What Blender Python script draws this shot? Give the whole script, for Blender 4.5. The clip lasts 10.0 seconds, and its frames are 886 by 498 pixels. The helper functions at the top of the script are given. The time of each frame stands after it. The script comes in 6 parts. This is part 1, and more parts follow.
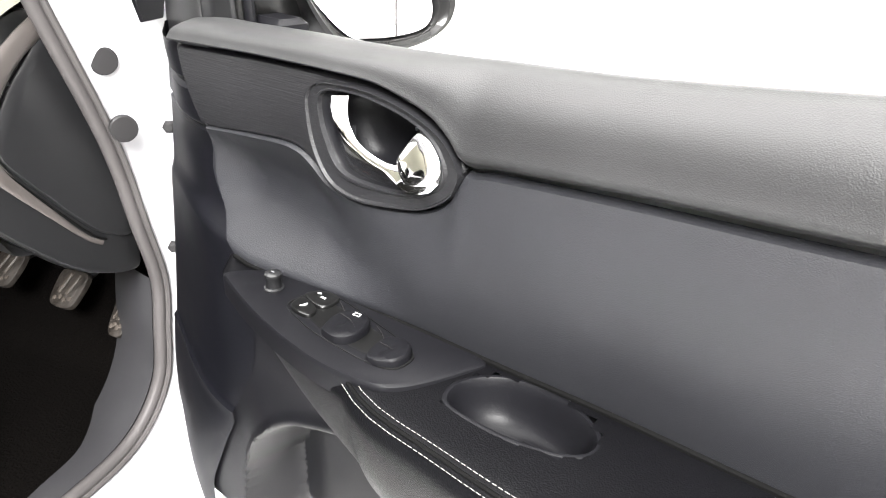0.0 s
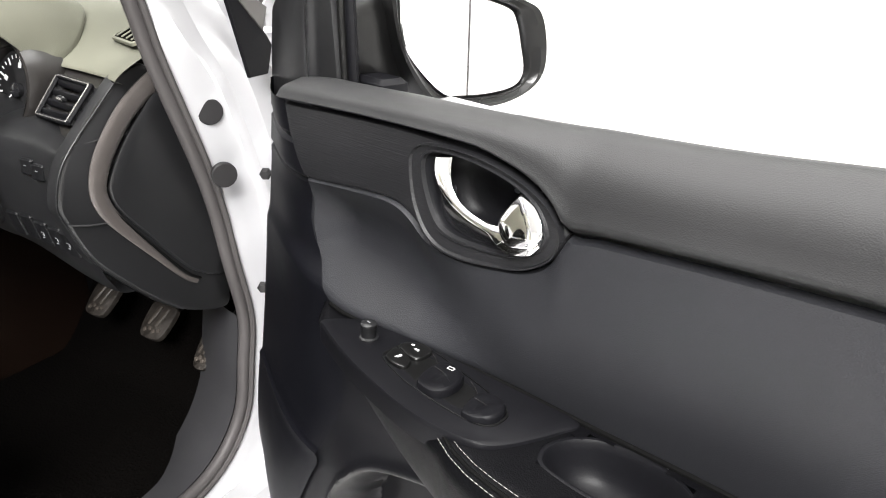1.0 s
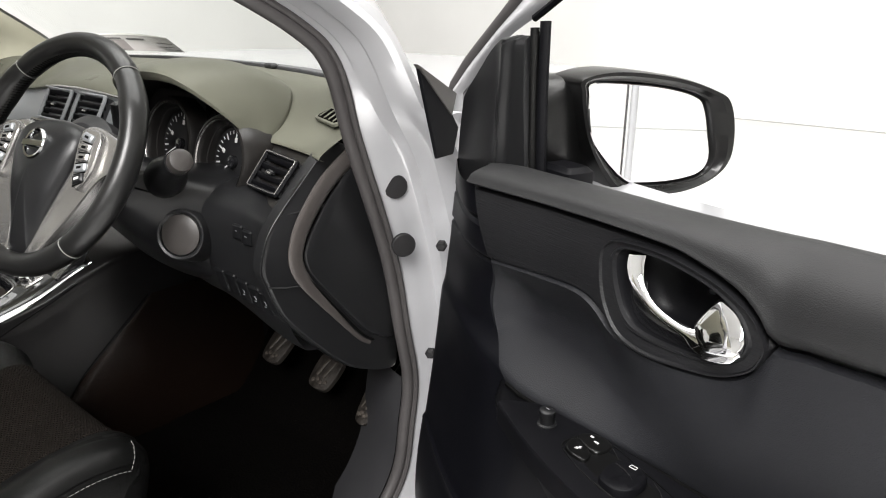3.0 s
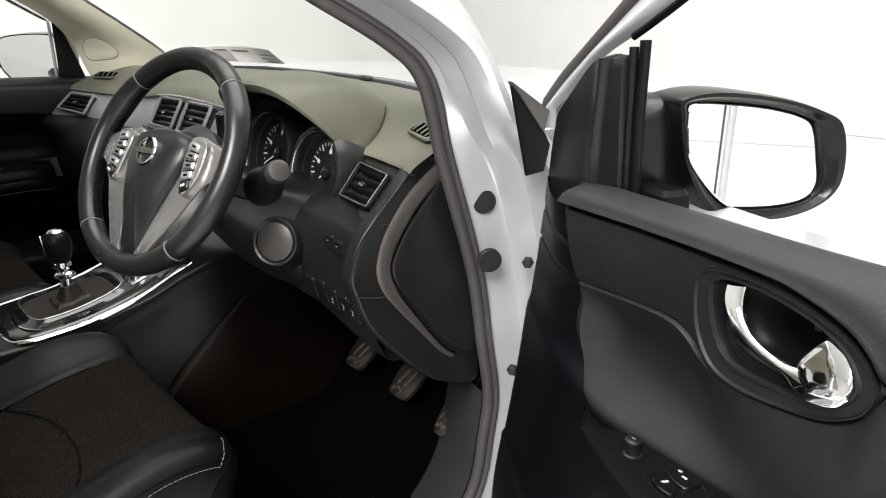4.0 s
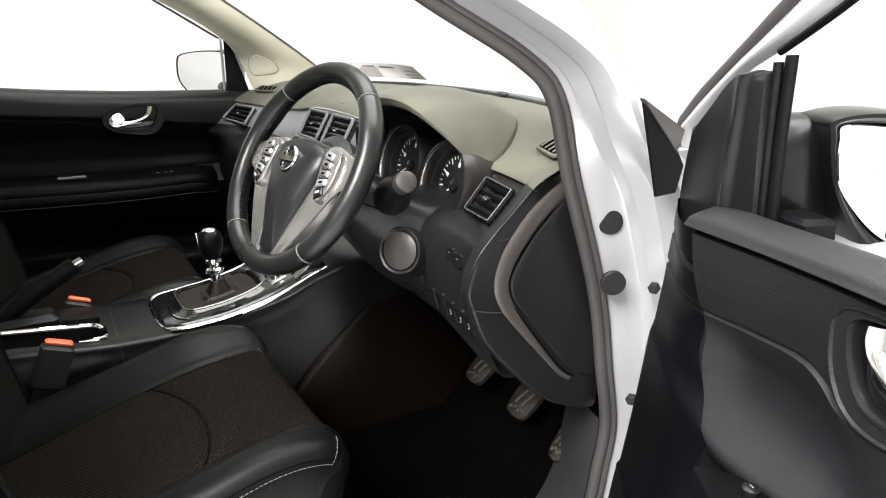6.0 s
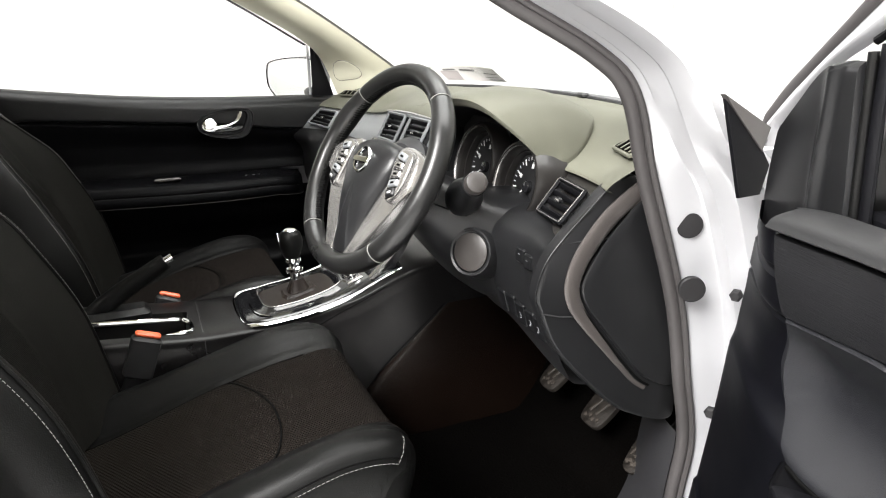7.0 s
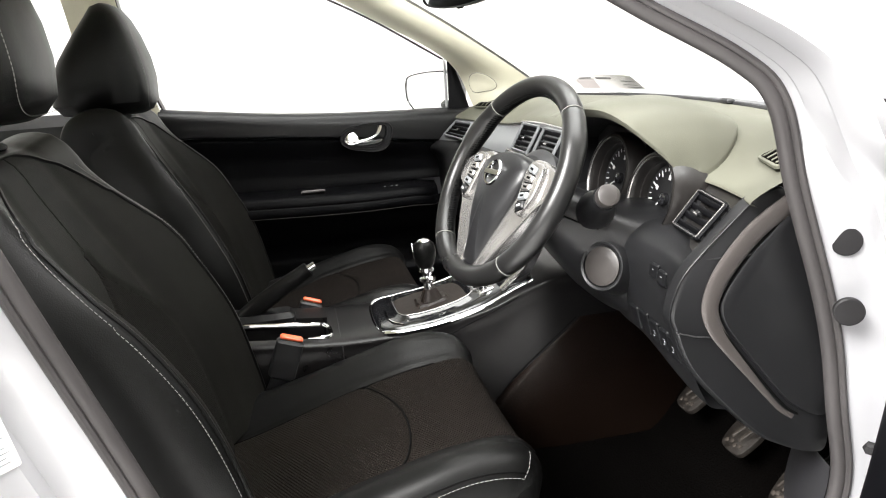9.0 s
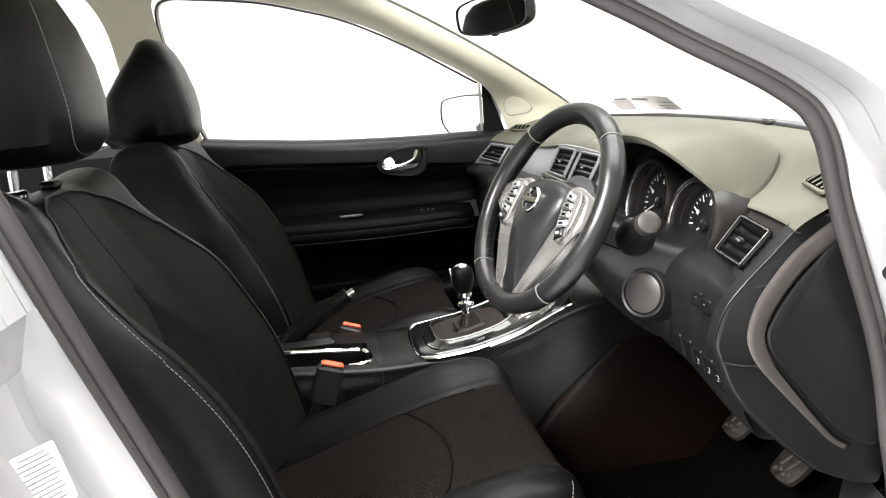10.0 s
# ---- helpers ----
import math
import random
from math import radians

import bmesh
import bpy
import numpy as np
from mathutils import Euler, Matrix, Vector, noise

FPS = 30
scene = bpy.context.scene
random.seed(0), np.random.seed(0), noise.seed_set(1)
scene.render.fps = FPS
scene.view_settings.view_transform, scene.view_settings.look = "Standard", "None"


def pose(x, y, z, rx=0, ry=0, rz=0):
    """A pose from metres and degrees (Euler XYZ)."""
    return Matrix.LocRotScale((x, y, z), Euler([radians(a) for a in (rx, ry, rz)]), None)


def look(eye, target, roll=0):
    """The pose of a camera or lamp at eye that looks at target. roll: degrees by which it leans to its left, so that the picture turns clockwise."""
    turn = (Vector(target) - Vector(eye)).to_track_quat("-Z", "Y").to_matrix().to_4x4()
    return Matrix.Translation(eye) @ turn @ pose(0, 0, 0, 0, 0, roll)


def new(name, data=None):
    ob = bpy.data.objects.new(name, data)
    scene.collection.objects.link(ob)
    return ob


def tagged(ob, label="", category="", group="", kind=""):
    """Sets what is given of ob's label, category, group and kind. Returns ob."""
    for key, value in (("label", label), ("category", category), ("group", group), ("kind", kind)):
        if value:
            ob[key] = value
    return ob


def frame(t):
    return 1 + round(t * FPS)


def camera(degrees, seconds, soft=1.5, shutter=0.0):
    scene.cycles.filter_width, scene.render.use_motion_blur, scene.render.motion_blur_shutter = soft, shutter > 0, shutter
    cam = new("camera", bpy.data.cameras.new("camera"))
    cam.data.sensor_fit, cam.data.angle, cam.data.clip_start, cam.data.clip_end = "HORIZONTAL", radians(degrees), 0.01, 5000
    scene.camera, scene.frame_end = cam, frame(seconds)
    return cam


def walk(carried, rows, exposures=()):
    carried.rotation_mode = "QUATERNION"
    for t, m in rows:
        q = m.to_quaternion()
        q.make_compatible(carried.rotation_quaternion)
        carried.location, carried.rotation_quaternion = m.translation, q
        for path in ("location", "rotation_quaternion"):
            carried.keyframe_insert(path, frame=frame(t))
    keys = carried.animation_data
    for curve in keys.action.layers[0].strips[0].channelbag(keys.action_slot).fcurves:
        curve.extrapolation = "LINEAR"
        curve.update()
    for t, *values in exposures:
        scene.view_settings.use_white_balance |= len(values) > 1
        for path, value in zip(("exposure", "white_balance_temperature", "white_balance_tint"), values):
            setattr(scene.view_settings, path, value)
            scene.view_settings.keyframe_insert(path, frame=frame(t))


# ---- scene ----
cam = camera(65.3, 10.0, 1.1)
ROWS = [
    (0.0, 1.4152, -0.2882, 1.0145, 63.50, -1.52, 23.18),
    (0.5, 1.4041, -0.2979, 1.0253, 64.96, -1.32, 25.75),
    (1.0, 1.3917, -0.3056, 1.0338, 66.43, -1.18, 28.44),
    (1.5, 1.3808, -0.3136, 1.0434, 67.74, -0.72, 31.08),
    (2.0, 1.3728, -0.3191, 1.0504, 68.96, -0.10, 33.48),
    (2.5, 1.3666, -0.3281, 1.0582, 70.06, -0.06, 36.58),
    (4.0, 1.3556, -0.3345, 1.0745, 71.44, -0.04, 47.50),
    (4.5, 1.3545, -0.3309, 1.0725, 71.63, -0.09, 50.10),
    (5.0, 1.3554, -0.3289, 1.0729, 71.91, -0.43, 53.02),
    (5.5, 1.3617, -0.3239, 1.0727, 72.44, -0.44, 56.12),
    (7.0, 1.3696, -0.2923, 1.0620, 73.43, 1.27, 66.48),
    (7.5, 1.3698, -0.2892, 1.0609, 73.50, 1.38, 69.72),
    (8.0, 1.3692, -0.2848, 1.0614, 73.68, 2.34, 72.61),
    (8.5, 1.3692, -0.2828, 1.0627, 73.98, 2.76, 75.22),
    (9.0, 1.3722, -0.2824, 1.0679, 74.59, 3.65, 77.52),
    (9.5, 1.3750, -0.2829, 1.0767, 75.36, 4.55, 78.92),
    (10.0, 1.3735, -0.2878, 1.0841, 76.27, 5.00, 80.16),
]
EXPOSURES = [(0.0, 1.08), (0.5, 0.64), (1.0, 0.08), (1.5, -0.22), (2.5, -0.82), (4.0, -0.77), (5.5, -0.42), (7.5, 0.10), (8.5, 0.20), (9.5, 0.30), (10.0, 0.15)]
walk(cam, [(t, pose(x, y, z, rx, ry, rz)) for t, x, y, z, rx, ry, rz in ROWS], EXPOSURES)

# ---- world and added room light ----
world = bpy.data.worlds.new("studio_daylight")
scene.world = world
world.use_nodes = True
wbg = world.node_tree.nodes["Background"]
wbg.inputs["Color"].default_value = (1.0, 0.985, 0.955, 1)
wbg.inputs["Strength"].default_value = 0.5
# Added lamps: an unseen key behind the doorway and an overhead fill.
for nm, eye, aim, wide, watts in (("key_area_light", (2.5, -3.0, 3.9), (1.1, 0.1, 0.75), 2.0, 960.0), ("ceiling_area_light", (0.3, 1.2, 4.7), (0.3, 1.1, 0.0), 4.5, 560.0)):
    lamp = bpy.data.lights.new(nm, "AREA")
    lamp.shape, lamp.size, lamp.size_y = "RECTANGLE", wide, wide
    lamp.energy, lamp.color = watts, (1.0, 0.985, 0.968)
    new(nm, lamp).matrix_world = look(eye, aim)


# ---- materials ----
def mat(name, base, rough=0.5, metal=0.0, coat=0.0, grain=None, var=0.12, spec=0.5, big=7.0):
    """Principled surface with slow stains (var) and an optional fine relief: grain = (kind, scale, strength, distance)."""
    m = bpy.data.materials.new(name)
    m.use_nodes = True
    nt = m.node_tree
    n, l = nt.nodes, nt.links
    p = n["Principled BSDF"]
    p.inputs["Metallic"].default_value = metal
    p.inputs["Coat Weight"].default_value = coat
    p.inputs["Coat Roughness"].default_value = 0.06
    p.inputs["Specular IOR Level"].default_value = spec
    tc = n.new("ShaderNodeTexCoord")
    no = n.new("ShaderNodeTexNoise")
    no.inputs["Scale"].default_value = big
    no.inputs["Detail"].default_value = 6
    l.new(tc.outputs["Object"], no.inputs["Vector"])
    ramp = n.new("ShaderNodeMapRange")
    ramp.inputs["From Min"].default_value, ramp.inputs["From Max"].default_value = 0.3, 0.7
    ramp.inputs["To Min"].default_value, ramp.inputs["To Max"].default_value = 1 - var, 1 + var
    l.new(no.outputs["Fac"], ramp.inputs["Value"])
    mix = n.new("ShaderNodeVectorMath")
    mix.operation = "SCALE"
    mix.inputs[0].default_value = base
    l.new(ramp.outputs[0], mix.inputs["Scale"])
    l.new(mix.outputs[0], p.inputs["Base Color"])
    rr = n.new("ShaderNodeMath")
    rr.operation = "MULTIPLY"
    rr.inputs[1].default_value = rough
    l.new(ramp.outputs[0], rr.inputs[0])
    l.new(rr.outputs[0], p.inputs["Roughness"])
    if grain:
        kind, scale, strength, dist = grain
        if kind == "voronoi":
            t = n.new("ShaderNodeTexVoronoi")
            t.feature = "SMOOTH_F1"
            out = t.outputs["Distance"]
        elif kind == "hair":
            # long fine streaks along the panel
            t = n.new("ShaderNodeTexNoise")
            t.inputs["Detail"].default_value = 5
            t.inputs["Roughness"].default_value = 0.6
            mp = n.new("ShaderNodeMapping")
            mp.inputs["Scale"].default_value = (0.035, 0.2, 1.0)
            out = t.outputs["Fac"]
        else:
            t = n.new("ShaderNodeTexNoise")
            t.inputs["Detail"].default_value = 4
            out = t.outputs["Fac"]
        t.inputs["Scale"].default_value = scale
        if kind == "hair":
            l.new(tc.outputs["Object"], mp.inputs["Vector"])
            l.new(mp.outputs[0], t.inputs["Vector"])
        else:
            l.new(tc.outputs["Object"], t.inputs["Vector"])
        b = n.new("ShaderNodeBump")
        b.inputs["Strength"].default_value = strength
        b.inputs["Distance"].default_value = dist
        l.new(out, b.inputs["Height"])
        l.new(b.outputs[0], p.inputs["Normal"])
    return m


def weave(name, base, slant, pitch, cross):
    """Ribbed seat cloth over the cushion's own length and width: ribs at a slant, a second set crossing them."""
    m = mat(name, base, 0.85, var=0.15, spec=0.06, big=9.0)
    n, l = m.node_tree.nodes, m.node_tree.links
    uv = n.new("ShaderNodeUVMap")
    uv.uv_map = "cloth"
    total = None
    for turn, weight in ((slant, 1.0), (-slant, cross)):
        mp = n.new("ShaderNodeMapping")
        mp.inputs["Rotation"].default_value = (0, 0, radians(turn))
        w = n.new("ShaderNodeTexWave")
        w.bands_direction = "X"
        w.inputs["Scale"].default_value = 0.314 / pitch
        w.inputs["Distortion"].default_value = 0.6
        w.inputs["Detail Scale"].default_value = 30.0
        k = n.new("ShaderNodeMath")
        k.operation = "MULTIPLY"
        k.inputs[1].default_value = weight
        l.new(uv.outputs[0], mp.inputs["Vector"])
        l.new(mp.outputs[0], w.inputs["Vector"])
        l.new(w.outputs["Fac"], k.inputs[0])
        if total is None:
            total = k
        else:
            a = n.new("ShaderNodeMath")
            l.new(total.outputs[0], a.inputs[0])
            l.new(k.outputs[0], a.inputs[1])
            total = a
    b = n.new("ShaderNodeBump")
    b.inputs["Strength"].default_value = 0.9
    b.inputs["Distance"].default_value = 0.0020
    l.new(total.outputs[0], b.inputs["Height"])
    l.new(b.outputs[0], n["Principled BSDF"].inputs["Normal"])
    # Cavity shading: base colour darkens in the grooves and lifts on the ribs.
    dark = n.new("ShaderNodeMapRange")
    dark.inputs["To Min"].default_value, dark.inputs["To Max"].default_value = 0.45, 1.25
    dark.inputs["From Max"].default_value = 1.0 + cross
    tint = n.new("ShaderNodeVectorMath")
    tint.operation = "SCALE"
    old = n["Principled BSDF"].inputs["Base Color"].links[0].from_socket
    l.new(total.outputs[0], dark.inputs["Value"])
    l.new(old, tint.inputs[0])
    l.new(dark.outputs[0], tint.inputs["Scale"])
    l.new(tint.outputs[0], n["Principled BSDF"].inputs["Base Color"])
    return m


PLASTIC = mat("soft_black_plastic", (0.0085, 0.0086, 0.0092), 0.36, grain=("noise", 900, 0.15, 0.0005), spec=0.30)
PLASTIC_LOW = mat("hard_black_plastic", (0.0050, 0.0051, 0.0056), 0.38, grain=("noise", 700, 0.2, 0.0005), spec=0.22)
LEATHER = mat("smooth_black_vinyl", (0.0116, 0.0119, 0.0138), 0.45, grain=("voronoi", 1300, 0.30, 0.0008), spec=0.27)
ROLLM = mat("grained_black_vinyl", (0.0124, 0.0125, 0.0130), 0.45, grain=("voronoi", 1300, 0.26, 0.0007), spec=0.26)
# Black plastic like the rest; windscreen light is put into its paler olive colour.
DASHSKIN = mat("grained_dash_skin_lit", (0.092, 0.092, 0.072), 0.5, grain=("voronoi", 800, 0.18, 0.0007), spec=0.15)
INLAY = mat("brushed_black_inlay", (0.0090, 0.0090, 0.0100), 0.42, grain=("hair", 900, 0.45, 0.0014), spec=0.26)
HIDE = mat("black_seat_leather", (0.0026, 0.0026, 0.0025), 0.40, grain=("voronoi", 800, 0.22, 0.0008), spec=0.15)
PERF = mat("plain_dark_seat_cloth", (0.0078, 0.0076, 0.0066), 0.55, grain=("voronoi", 500, 0.3, 0.001), spec=0.06)
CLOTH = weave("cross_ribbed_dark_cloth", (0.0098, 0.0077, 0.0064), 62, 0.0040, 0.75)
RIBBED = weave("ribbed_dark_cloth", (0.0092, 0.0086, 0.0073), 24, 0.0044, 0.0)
WHEELHIDE = mat("smooth_wheel_leather", (0.009, 0.009, 0.009), 0.30, grain=("voronoi", 900, 0.12, 0.0005), spec=0.4)
GLOSS = mat("piano_black", (0.008, 0.008, 0.009), 0.12, coat=0.6, var=0.05)
MATTE = mat("matte_black", (0.012, 0.012, 0.013), 0.6)
RUBBER = mat("door_seal_rubber", (0.040, 0.037, 0.037), 0.48, grain=("noise", 300, 0.2, 0.0006), spec=0.2)
SATIN = mat("satin_silver", (0.40, 0.39, 0.38), 0.25, metal=0.85, var=0.01)
SWITCHM = mat("glossy_switch_black", (0.003, 0.003, 0.003), 0.30, spec=0.30)
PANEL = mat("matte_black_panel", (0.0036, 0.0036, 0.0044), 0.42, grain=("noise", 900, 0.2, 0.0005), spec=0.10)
# Also on the far door's padding, where its black stands in for shade.
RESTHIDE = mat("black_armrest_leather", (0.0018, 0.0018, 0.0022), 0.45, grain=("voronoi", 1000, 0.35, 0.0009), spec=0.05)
SEAM = mat("sunken_seam", (0.002, 0.002, 0.002), 0.8, spec=0.05)
BAND = mat("satin_grey_band", (0.24, 0.25, 0.26), 0.34, metal=0.4, var=0.06)
CHROME = mat("chrome", (0.86, 0.86, 0.87), 0.06, metal=1.0, var=0.02)
PAINT = mat("white_car_paint", (0.45, 0.45, 0.465), 0.34, metal=0.4, coat=0.7, var=0.02)
CREAM = mat("cream_pillar_cloth", (0.60, 0.58, 0.46), 0.85, grain=("noise", 500, 0.2, 0.0005), var=0.05)
EDGEM = mat("blue_black_hard_plastic", (0.0026, 0.0027, 0.0038), 0.42, grain=("noise", 700, 0.2, 0.0005), spec=0.10)
# Base raised so the colour carries the light on this corner.
KICKM = mat("lit_grey_sill_plastic", (0.023, 0.0227, 0.0245), 0.45, grain=("noise", 800, 0.25, 0.0006), spec=0.3)
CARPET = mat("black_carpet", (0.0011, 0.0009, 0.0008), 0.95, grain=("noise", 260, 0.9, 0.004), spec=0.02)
THREAD = mat("light_grey_thread", (0.19, 0.19, 0.178), 0.7)
ORANGE = mat("orange_red_plastic", (0.75, 0.12, 0.04), 0.35)
MARK = mat("white_print", (0.5, 0.5, 0.5), 0.5, spec=0.1)
STEEL = mat("worn_pedal_metal", (0.040, 0.034, 0.029), 0.42, metal=0.0, grain=("noise", 120, 0.4, 0.001), var=0.3, spec=0.12)
PEDALM = mat("scuffed_pedal_rubber", (0.017, 0.0145, 0.0125), 0.5, grain=("noise", 90, 0.8, 0.003), var=0.45, spec=0.25, big=60.0)
CARD = mat("grey_card", (0.34, 0.325, 0.315), 0.5, var=0.08)
PAPER = mat("printed_paper", (0.62, 0.61, 0.58), 0.6, var=0.05)
GREYINK = mat("grey_ink", (0.17, 0.155, 0.15), 0.6)
PRINTM = mat("dark_print", (0.06, 0.057, 0.057), 0.6)
FLOORM = mat("white_studio_floor", (0.79, 0.787, 0.775), 0.45, grain=("noise", 30, 0.1, 0.001), big=1.5, var=0.06)
WALLM = mat("white_studio_wall", (0.82, 0.817, 0.805), 0.8, grain=("noise", 60, 0.1, 0.001), big=1.0, var=0.03)
CONSOLEM = mat("dark_brown_grey_console", (0.0062, 0.0058, 0.0060), 0.30, grain=("noise", 800, 0.15, 0.0004), spec=0.22)
GAITER = mat("brown_black_gaiter_leather", (0.0100, 0.0066, 0.0052), 0.42, grain=("voronoi", 500, 0.25, 0.001), spec=0.3)
# The brown in this base colour stands for a warm reflection.
TUNNEL = mat("warm_tinted_tunnel_lining", (0.0062, 0.0036, 0.0026), 0.24, grain=("noise", 500, 0.3, 0.0008), spec=0.20)
CAP = mat("dark_grey_plug", (0.014, 0.0135, 0.014), 0.5, spec=0.15)
DISC = mat("dark_warm_grey_plastic", (0.030, 0.027, 0.0255), 0.42, grain=("noise", 700, 0.2, 0.0005), spec=0.3)
ARCM = mat("satin_taupe_plastic", (0.062, 0.055, 0.052), 0.34, metal=0.3, grain=("noise", 900, 0.25, 0.0005), spec=0.4)
POD = mat("dark_pod_plastic", (0.0100, 0.0090, 0.0086), 0.30, grain=("noise", 700, 0.15, 0.0004), spec=0.35)
TAUPE = mat("warm_grey_plastic", (0.052, 0.047, 0.045), 0.4, grain=("noise", 700, 0.2, 0.0005))
GLASSM = bpy.data.materials.new("clear_glass")
GLASSM.use_nodes = True
gn, gl = GLASSM.node_tree.nodes, GLASSM.node_tree.links
gn.remove(gn["Principled BSDF"])
g_t, g_g, g_m = (gn.new("ShaderNode" + k) for k in ("BsdfTransparent", "BsdfGlossy", "MixShader"))
g_t.inputs["Color"].default_value = (0.96, 0.98, 0.97, 1)
g_g.inputs["Roughness"].default_value = 0.02
g_m.inputs["Fac"].default_value = 0.025
gl.new(g_t.outputs[0], g_m.inputs[1])
gl.new(g_g.outputs[0], g_m.inputs[2])
gl.new(g_m.outputs[0], gn["Material Output"].inputs["Surface"])
MIRROR = mat("mirror_silver", (0.93, 0.94, 0.95), 0.015, metal=1.0, var=0.005)


# ---- mesh helpers ----
def rom(pts, k):
    """Catmull-Rom through pts, k steps a span."""
    pts = [Vector(p) for p in pts]
    q = [2 * pts[0] - pts[1], *pts, 2 * pts[-1] - pts[-2]]
    out = []
    for i in range(1, len(q) - 2):
        a, b, c, d = q[i - 1:i + 3]
        for j in range(k):
            t = j / k
            out.append(0.5 * (2 * b + (c - a) * t + (2 * a - 5 * b + 4 * c - d) * t * t + (3 * b - a - 3 * c + d) * t ** 3))
    out.append(pts[-1])
    return out


def even(pts, n):
    """n + 1 points at equal steps along the polyline."""
    pts = [Vector(p) for p in pts]
    s = [0.0]
    for a, b in zip(pts, pts[1:]):
        s.append(s[-1] + (b - a).length)
    out, i = [], 0
    for k in range(n + 1):
        d = s[-1] * k / n
        while i < len(s) - 2 and s[i + 1] < d:
            i += 1
        f = (d - s[i]) / max(s[i + 1] - s[i], 1e-9)
        out.append(pts[i].lerp(pts[i + 1], f))
    return out


def curve1(table):
    """A smooth y(x) from (x, y) pairs."""
    xs = [p[0] for p in table]

    def f(x):
        x = min(max(x, xs[0]), xs[-1])
        i = 0
        while i < len(xs) - 2 and xs[i + 1] < x:
            i += 1
        m = [0.0] * 2
        for e, k in enumerate((i, i + 1)):
            a, b = max(k - 1, 0), min(k + 1, len(xs) - 1)
            m[e] = (table[b][1] - table[a][1]) / (xs[b] - xs[a])
        h = xs[i + 1] - xs[i]
        t = (x - xs[i]) / h
        y0, y1 = table[i][1], table[i + 1][1]
        return ((2 * t ** 3 - 3 * t * t + 1) * y0 + (t ** 3 - 2 * t * t + t) * h * m[0]
                + (3 * t * t - 2 * t ** 3) * y1 + (t ** 3 - t * t) * h * m[1])
    return f


def smooth(a, b, x):
    t = min(max((x - a) / (b - a), 0.0), 1.0)
    return t * t * (3 - 2 * t)


def grid(bm, rows, ring=False):
    """Faces between rows of points; ring closes each row."""
    vs = [[bm.verts.new(p) for p in r] for r in rows]
    for a, b in zip(vs, vs[1:]):
        n = len(a)
        for i in range(n if ring else n - 1):
            j = (i + 1) % n
            bm.faces.new((a[i], a[j], b[j], b[i]))
    return vs


def loft(rings, cap=True, bm=None):
    bm = bm or bmesh.new()
    vs = grid(bm, rings, ring=True)
    if cap:
        bm.faces.new(vs[0])
        bm.faces.new(list(reversed(vs[-1])))
    return bm


def patch(fn, n, m, thick=0.0):
    """A surface fn(s, t), s and t from 0 to 1; thick gives it a back."""
    bm = bmesh.new()
    rows = [[Vector(fn(i / n, j / m)) for j in range(m + 1)] for i in range(n + 1)]
    grid(bm, rows)
    if thick:
        bmesh.ops.recalc_face_normals(bm, faces=bm.faces)
        bmesh.ops.solidify(bm, geom=bm.faces[:], thickness=thick)
    return bm


def plate(outline, z0, z1, bevel=0.002, place=None, bm=None):
    """A plate with a rounded upper edge over a closed 2D outline, from z0 up to z1; place maps it."""
    c = sum((Vector(p) for p in outline), Vector((0, 0))) / len(outline)
    size = max((Vector(p) - c).length for p in outline)
    rings = []
    for z, ins in ((z0, 0), (z1 - bevel, 0), (z1 - bevel * 0.3, bevel * 0.3), (z1, bevel)):
        k = 1 - ins / size
        rings.append([Vector((*(c + (Vector(p) - c) * k), z)) for p in outline])
    if place:
        rings = [[place @ p for p in r] for r in rings]
    return loft(rings, True, bm)


def closed(pts, k=5):
    """A smooth closed 2D outline through pts."""
    q = [Vector((*p, 0)) for p in (pts[-1], *pts, pts[0], pts[1])]
    full = rom(q, k)
    return [Vector((p.x, p.y)) for p in full[k:-k - 1]]


def rounded(w, h, r, k=5):
    out = []
    for cx, cy, a0 in ((w / 2 - r, h / 2 - r, 0), (-w / 2 + r, h / 2 - r, 90), (-w / 2 + r, -h / 2 + r, 180), (w / 2 - r, -h / 2 + r, 270)):
        for j in range(k + 1):
            a = radians(a0 + 90 * j / k)
            out.append(Vector((cx + r * math.cos(a), cy + r * math.sin(a))))
    return out


def box(size, place=None, bevel=0.003, bm=None):
    """A bevelled block about its centre."""
    w, d, h = size
    b = min(bevel, w / 3, d / 3, h / 3)
    o = rounded(w, d, b, 2)
    rings = []
    for z, ins in ((-h / 2, b), (-h / 2 + b, 0), (h / 2 - b, 0), (h / 2, b)):
        rings.append([Vector((p.x * (1 - 2 * ins / w), p.y * (1 - 2 * ins / d), z)) for p in o])
    if place:
        rings = [[place @ p for p in r] for r in rings]
    return loft(rings, True, bm)


def tube(path, radius, sides=10, bm=None, cap=True, flat=1.0, side=None):
    """A pipe along path; radius a number or a function of 0 to 1; flat squeezes it across side."""
    path = [Vector(p) for p in path]
    rings = []
    prev = None
    for i, p in enumerate(path):
        d = (path[min(i + 1, len(path) - 1)] - path[max(i - 1, 0)]).normalized()
        ref = Vector(side) if side else (prev or (Vector((0, 0, 1)) if abs(d.z) < 0.9 else Vector((1, 0, 0))))
        a = (ref - d * ref.dot(d)).normalized()
        prev = a
        b = d.cross(a)
        r = radius(i / (len(path) - 1)) if callable(radius) else radius
        rings.append([p + (a * math.cos(2 * math.pi * j / sides) * flat + b * math.sin(2 * math.pi * j / sides)) * r for j in range(sides)])
    return loft(rings, cap, bm)


